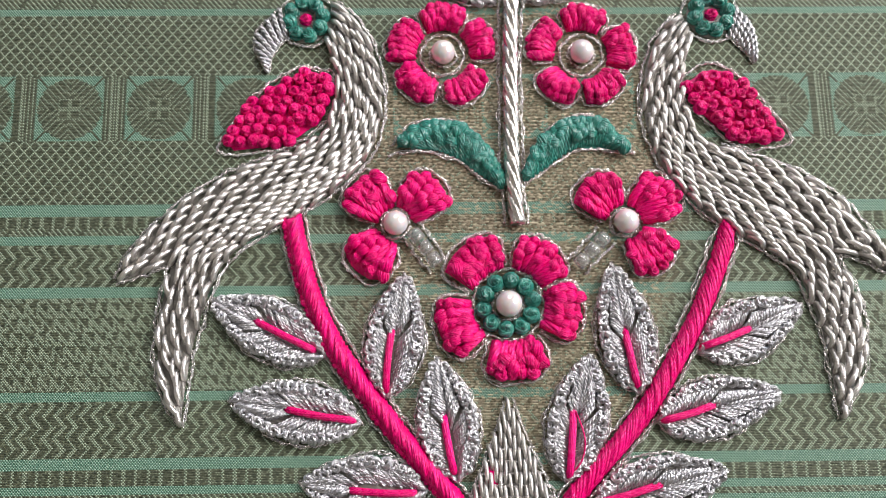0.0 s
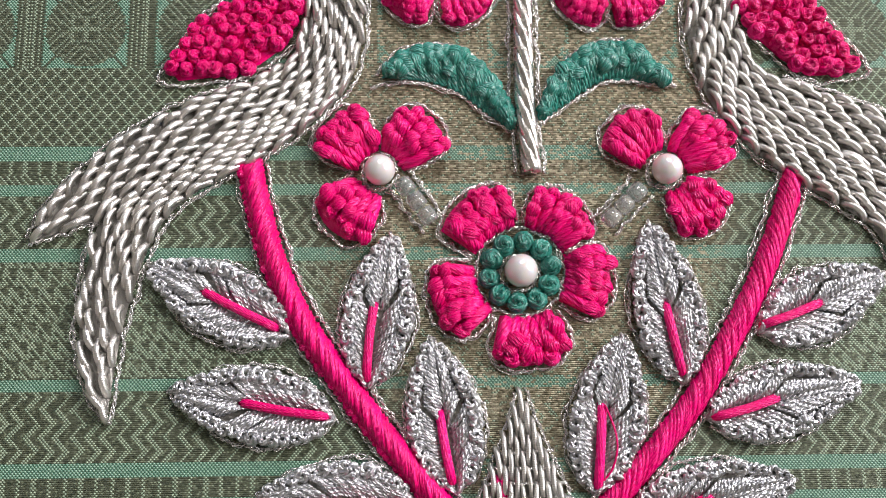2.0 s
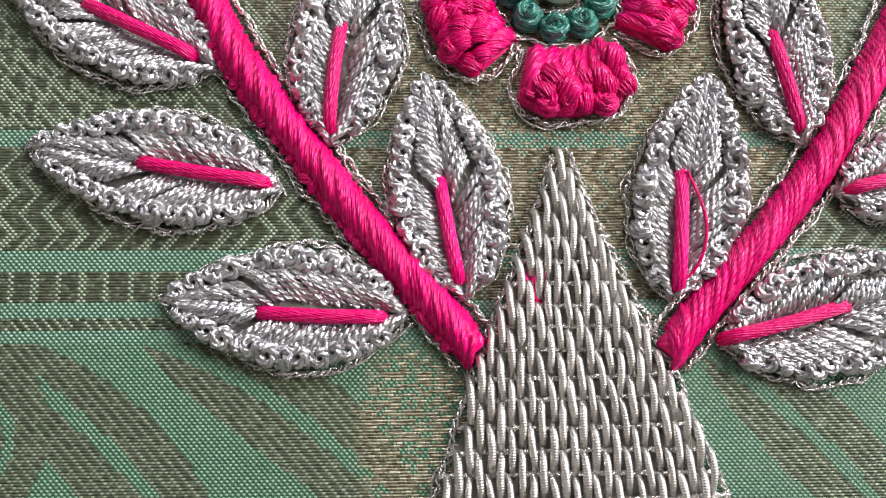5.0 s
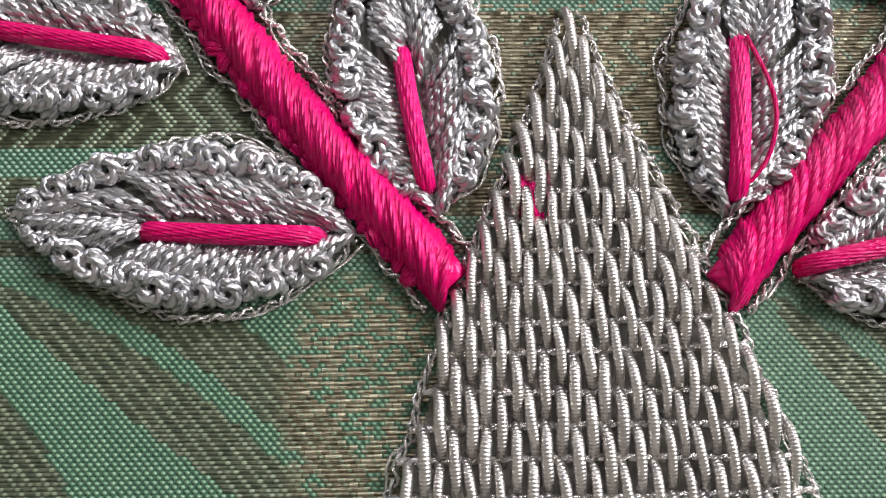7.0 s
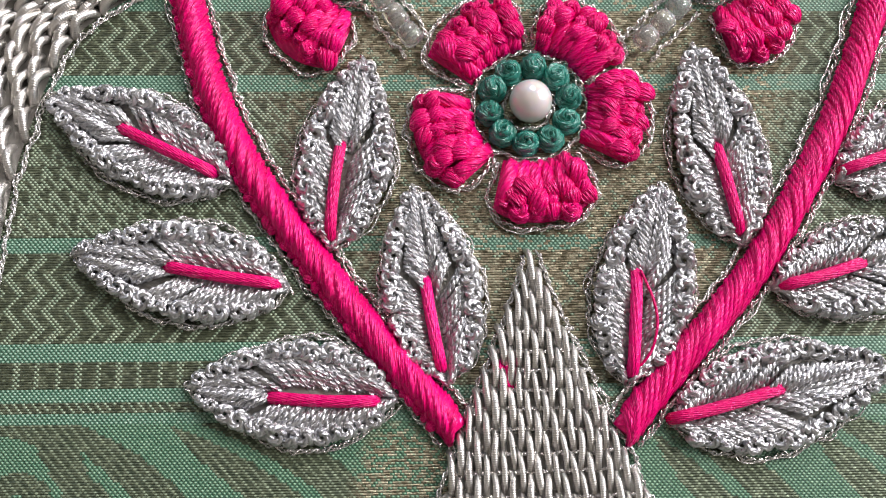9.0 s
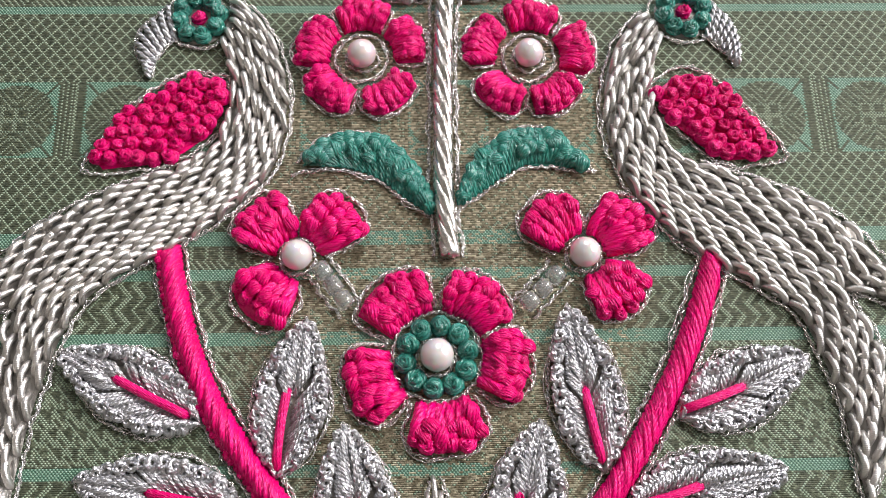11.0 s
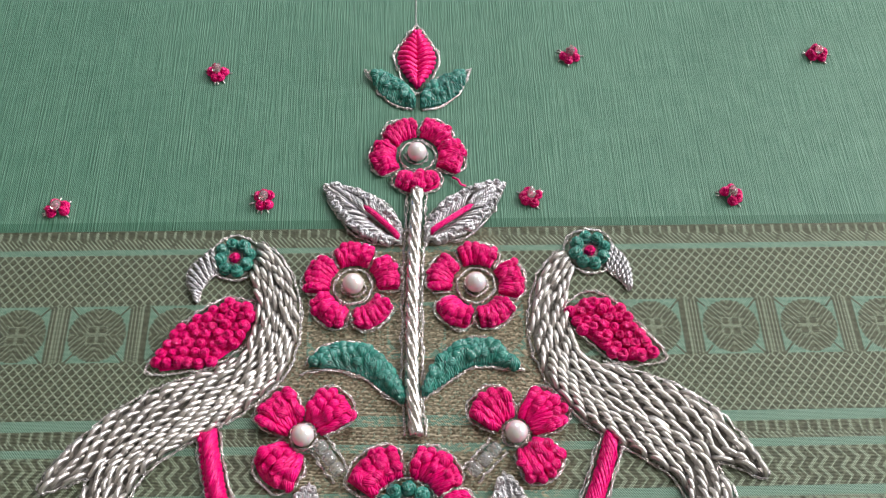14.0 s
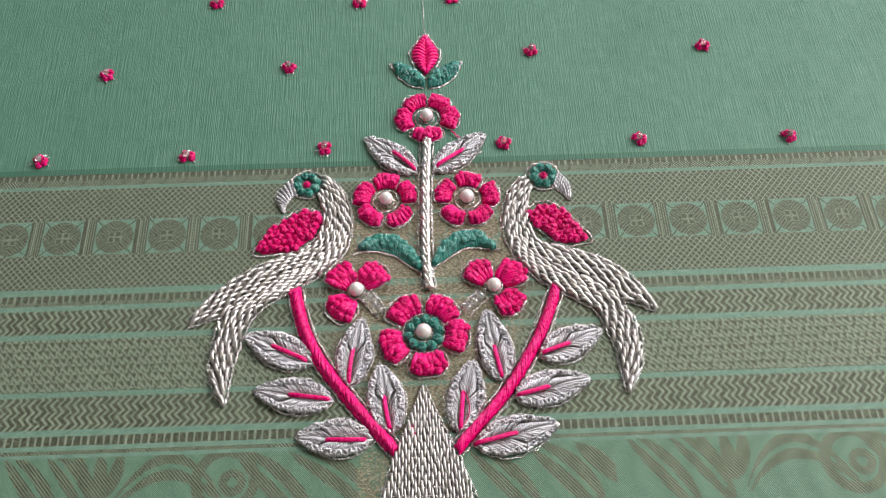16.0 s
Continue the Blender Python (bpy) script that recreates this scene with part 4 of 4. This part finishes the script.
# ---- bud, bead stalks and scattered sprigs ----
def bud():
    ob = thing("bud", (0.11, 8.3), "magenta diamond-shaped bud at the tree's tip", "bud")
    left = [(0.13, 9.07), (-0.24, 8.33), (0.10, 7.55)]
    right = [(0.13, 9.07), (0.46, 8.26), (0.10, 7.55)]
    part("underlay", Shape().dome([tuple(q[:2]) for q in along(left, 9)] + [tuple(q[:2]) for q in along(right, 9)[::-1][1:-1]], 0.06), MAGENTA, ob)
    for edge, k in ((left, -1), (right, 1)):
        e = along(edge, 15)
        for i in range(1, 13):
            m = (0.12, e[i][1] - 0.16, 0.05)
            part("stitch", Shape().tube(dense([(e[i][0], e[i][1], 0.03), ((e[i][0] + m[0]) / 2, (e[i][1] + m[1]) / 2, 0.13), m], 0.05), 0.05, sides=6), MAGENTA, ob)
    outline([(0.13, 9.17), (-0.32, 8.33), (0.10, 7.45), (0.54, 8.26), (0.13, 9.17)], ob)
    return ob


bud()
teal_leaf([(-0.78, 7.95), (-0.45, 7.85), (-0.12, 7.62), (0.02, 7.2)], [(-0.78, 7.95), (-0.62, 7.55), (-0.35, 7.25), (0.02, 7.12)], (-0.88, 8.05), "small teal leaf below the magenta bud")
teal_leaf([(1.06, 7.92), (0.72, 7.85), (0.36, 7.60), (0.20, 7.2)], [(1.06, 7.92), (0.90, 7.50), (0.60, 7.22), (0.20, 7.12)], (1.15, 8.02), "small teal leaf below the magenta bud")


def bead_stalk(a, b0, label):
    ob = thing("bead_stalk", a, label, "beads")
    for i in range(3):
        p = np.array(a) + (np.array(b0) - np.array(a)) * (i + 0.1) / 3
        q = np.array(a) + (np.array(b0) - np.array(a)) * (i + 0.92) / 3
        part("bead", Shape().tube([(*p, 0.1), (*(p * 0.95 + q * 0.05), 0.1), (*(q * 0.95 + p * 0.05), 0.1), (*q, 0.1)], [0.085, 0.10, 0.10, 0.085], sides=6), GLASS, ob)
    d = np.array(b0) - np.array(a)
    s = np.array([-d[1], d[0]]) / np.linalg.norm(d) * 0.15
    for k in (1, -1):
        outline([tuple(np.array(a) + s * k), tuple((np.array(a) + np.array(b0)) / 2 + s * k * 1.1), tuple(np.array(b0) + s * k)], ob)
    return ob


bead_stalk((-1.52, 0.80), (-1.15, 0.28), "three clear glass bugle beads joining two flowers")
bead_stalk((1.24, 0.68), (0.78, 0.24), "three clear glass bugle beads joining two flowers")


def sprig(c, seed):
    ob = thing("sprig", c, "tiny magenta knot sprig with a clear bead", "sprig", "sprigs on the silk")
    r = random.Random(seed)
    for i in range(5):
        a = 2 * math.pi * i / 5 + r.uniform(0, 1)
        shared("knot", PINK_KNOT[(seed + i) % 6], (c[0] + 0.125 * math.cos(a), c[1] + 0.125 * math.sin(a), 0.0), r.uniform(0, 6), ob, 0.85)
    for i in range(6):
        a = r.uniform(0, 6.28)
        p, q = (c[0] + 0.17 * math.cos(a), c[1] + 0.17 * math.sin(a), 0.02), (c[0] + 0.27 * math.cos(a), c[1] + 0.27 * math.sin(a), 0.012)
        part("tie_stitch", Shape().tube([p, q], 0.014, sides=5), CHAIN, ob)
    part("bead", Shape().tube([(c[0] - 0.02, c[1] - 0.07, 0.15), (c[0] + 0.0, c[1], 0.17), (c[0] + 0.02, c[1] + 0.08, 0.15)], [0.06, 0.085, 0.06], sides=8), GLASS, ob)
    return ob


for i, c in enumerate([(-8.68, 7.97), (-3.67, 8.02), (3.07, 8.32), (7.89, 8.26), (-9.99, 5.08), (-6.17, 5.05), (-2.61, 5.16), (2.07, 5.12), (5.62, 5.08), (9.54, 4.99), (-5.88, 10.59), (-1.73, 10.39), (0.95, 10.44)]):
    sprig(c, i)


# ---- loose threads ----
def loose_thread(path, label, r=0.012, mat=MAGENTA):
    ob = thing("loose_thread", path[0], label, "thread")
    part("strand", Shape().tube(dense(path, 0.03), r, sides=5), mat, ob)
    return ob


loose_thread([(0.66, -1.76, 0.13), (0.74, -2.0, 0.15), (0.76, -2.2, 0.16), (0.70, -2.42, 0.15), (0.56, -2.60, 0.11)], "loose magenta thread looped beside a leaf's vein")
loose_thread([(0.70, 5.55, 0.05), (0.80, 5.48, 0.07), (0.84, 5.40, 0.05), (0.93, 5.37, 0.04)], "short loose magenta thread end on the silk", 0.02)
# thin strand added to draw the pale line of a crease above the bud
loose_thread([(0.11, 9.2, 0.012), (0.12, 9.9, 0.012), (0.10, 10.8, 0.012), (0.13, 12.5, 0.012)], "thin pale strand standing in for a crease line up the silk", 0.008, CHAIN)
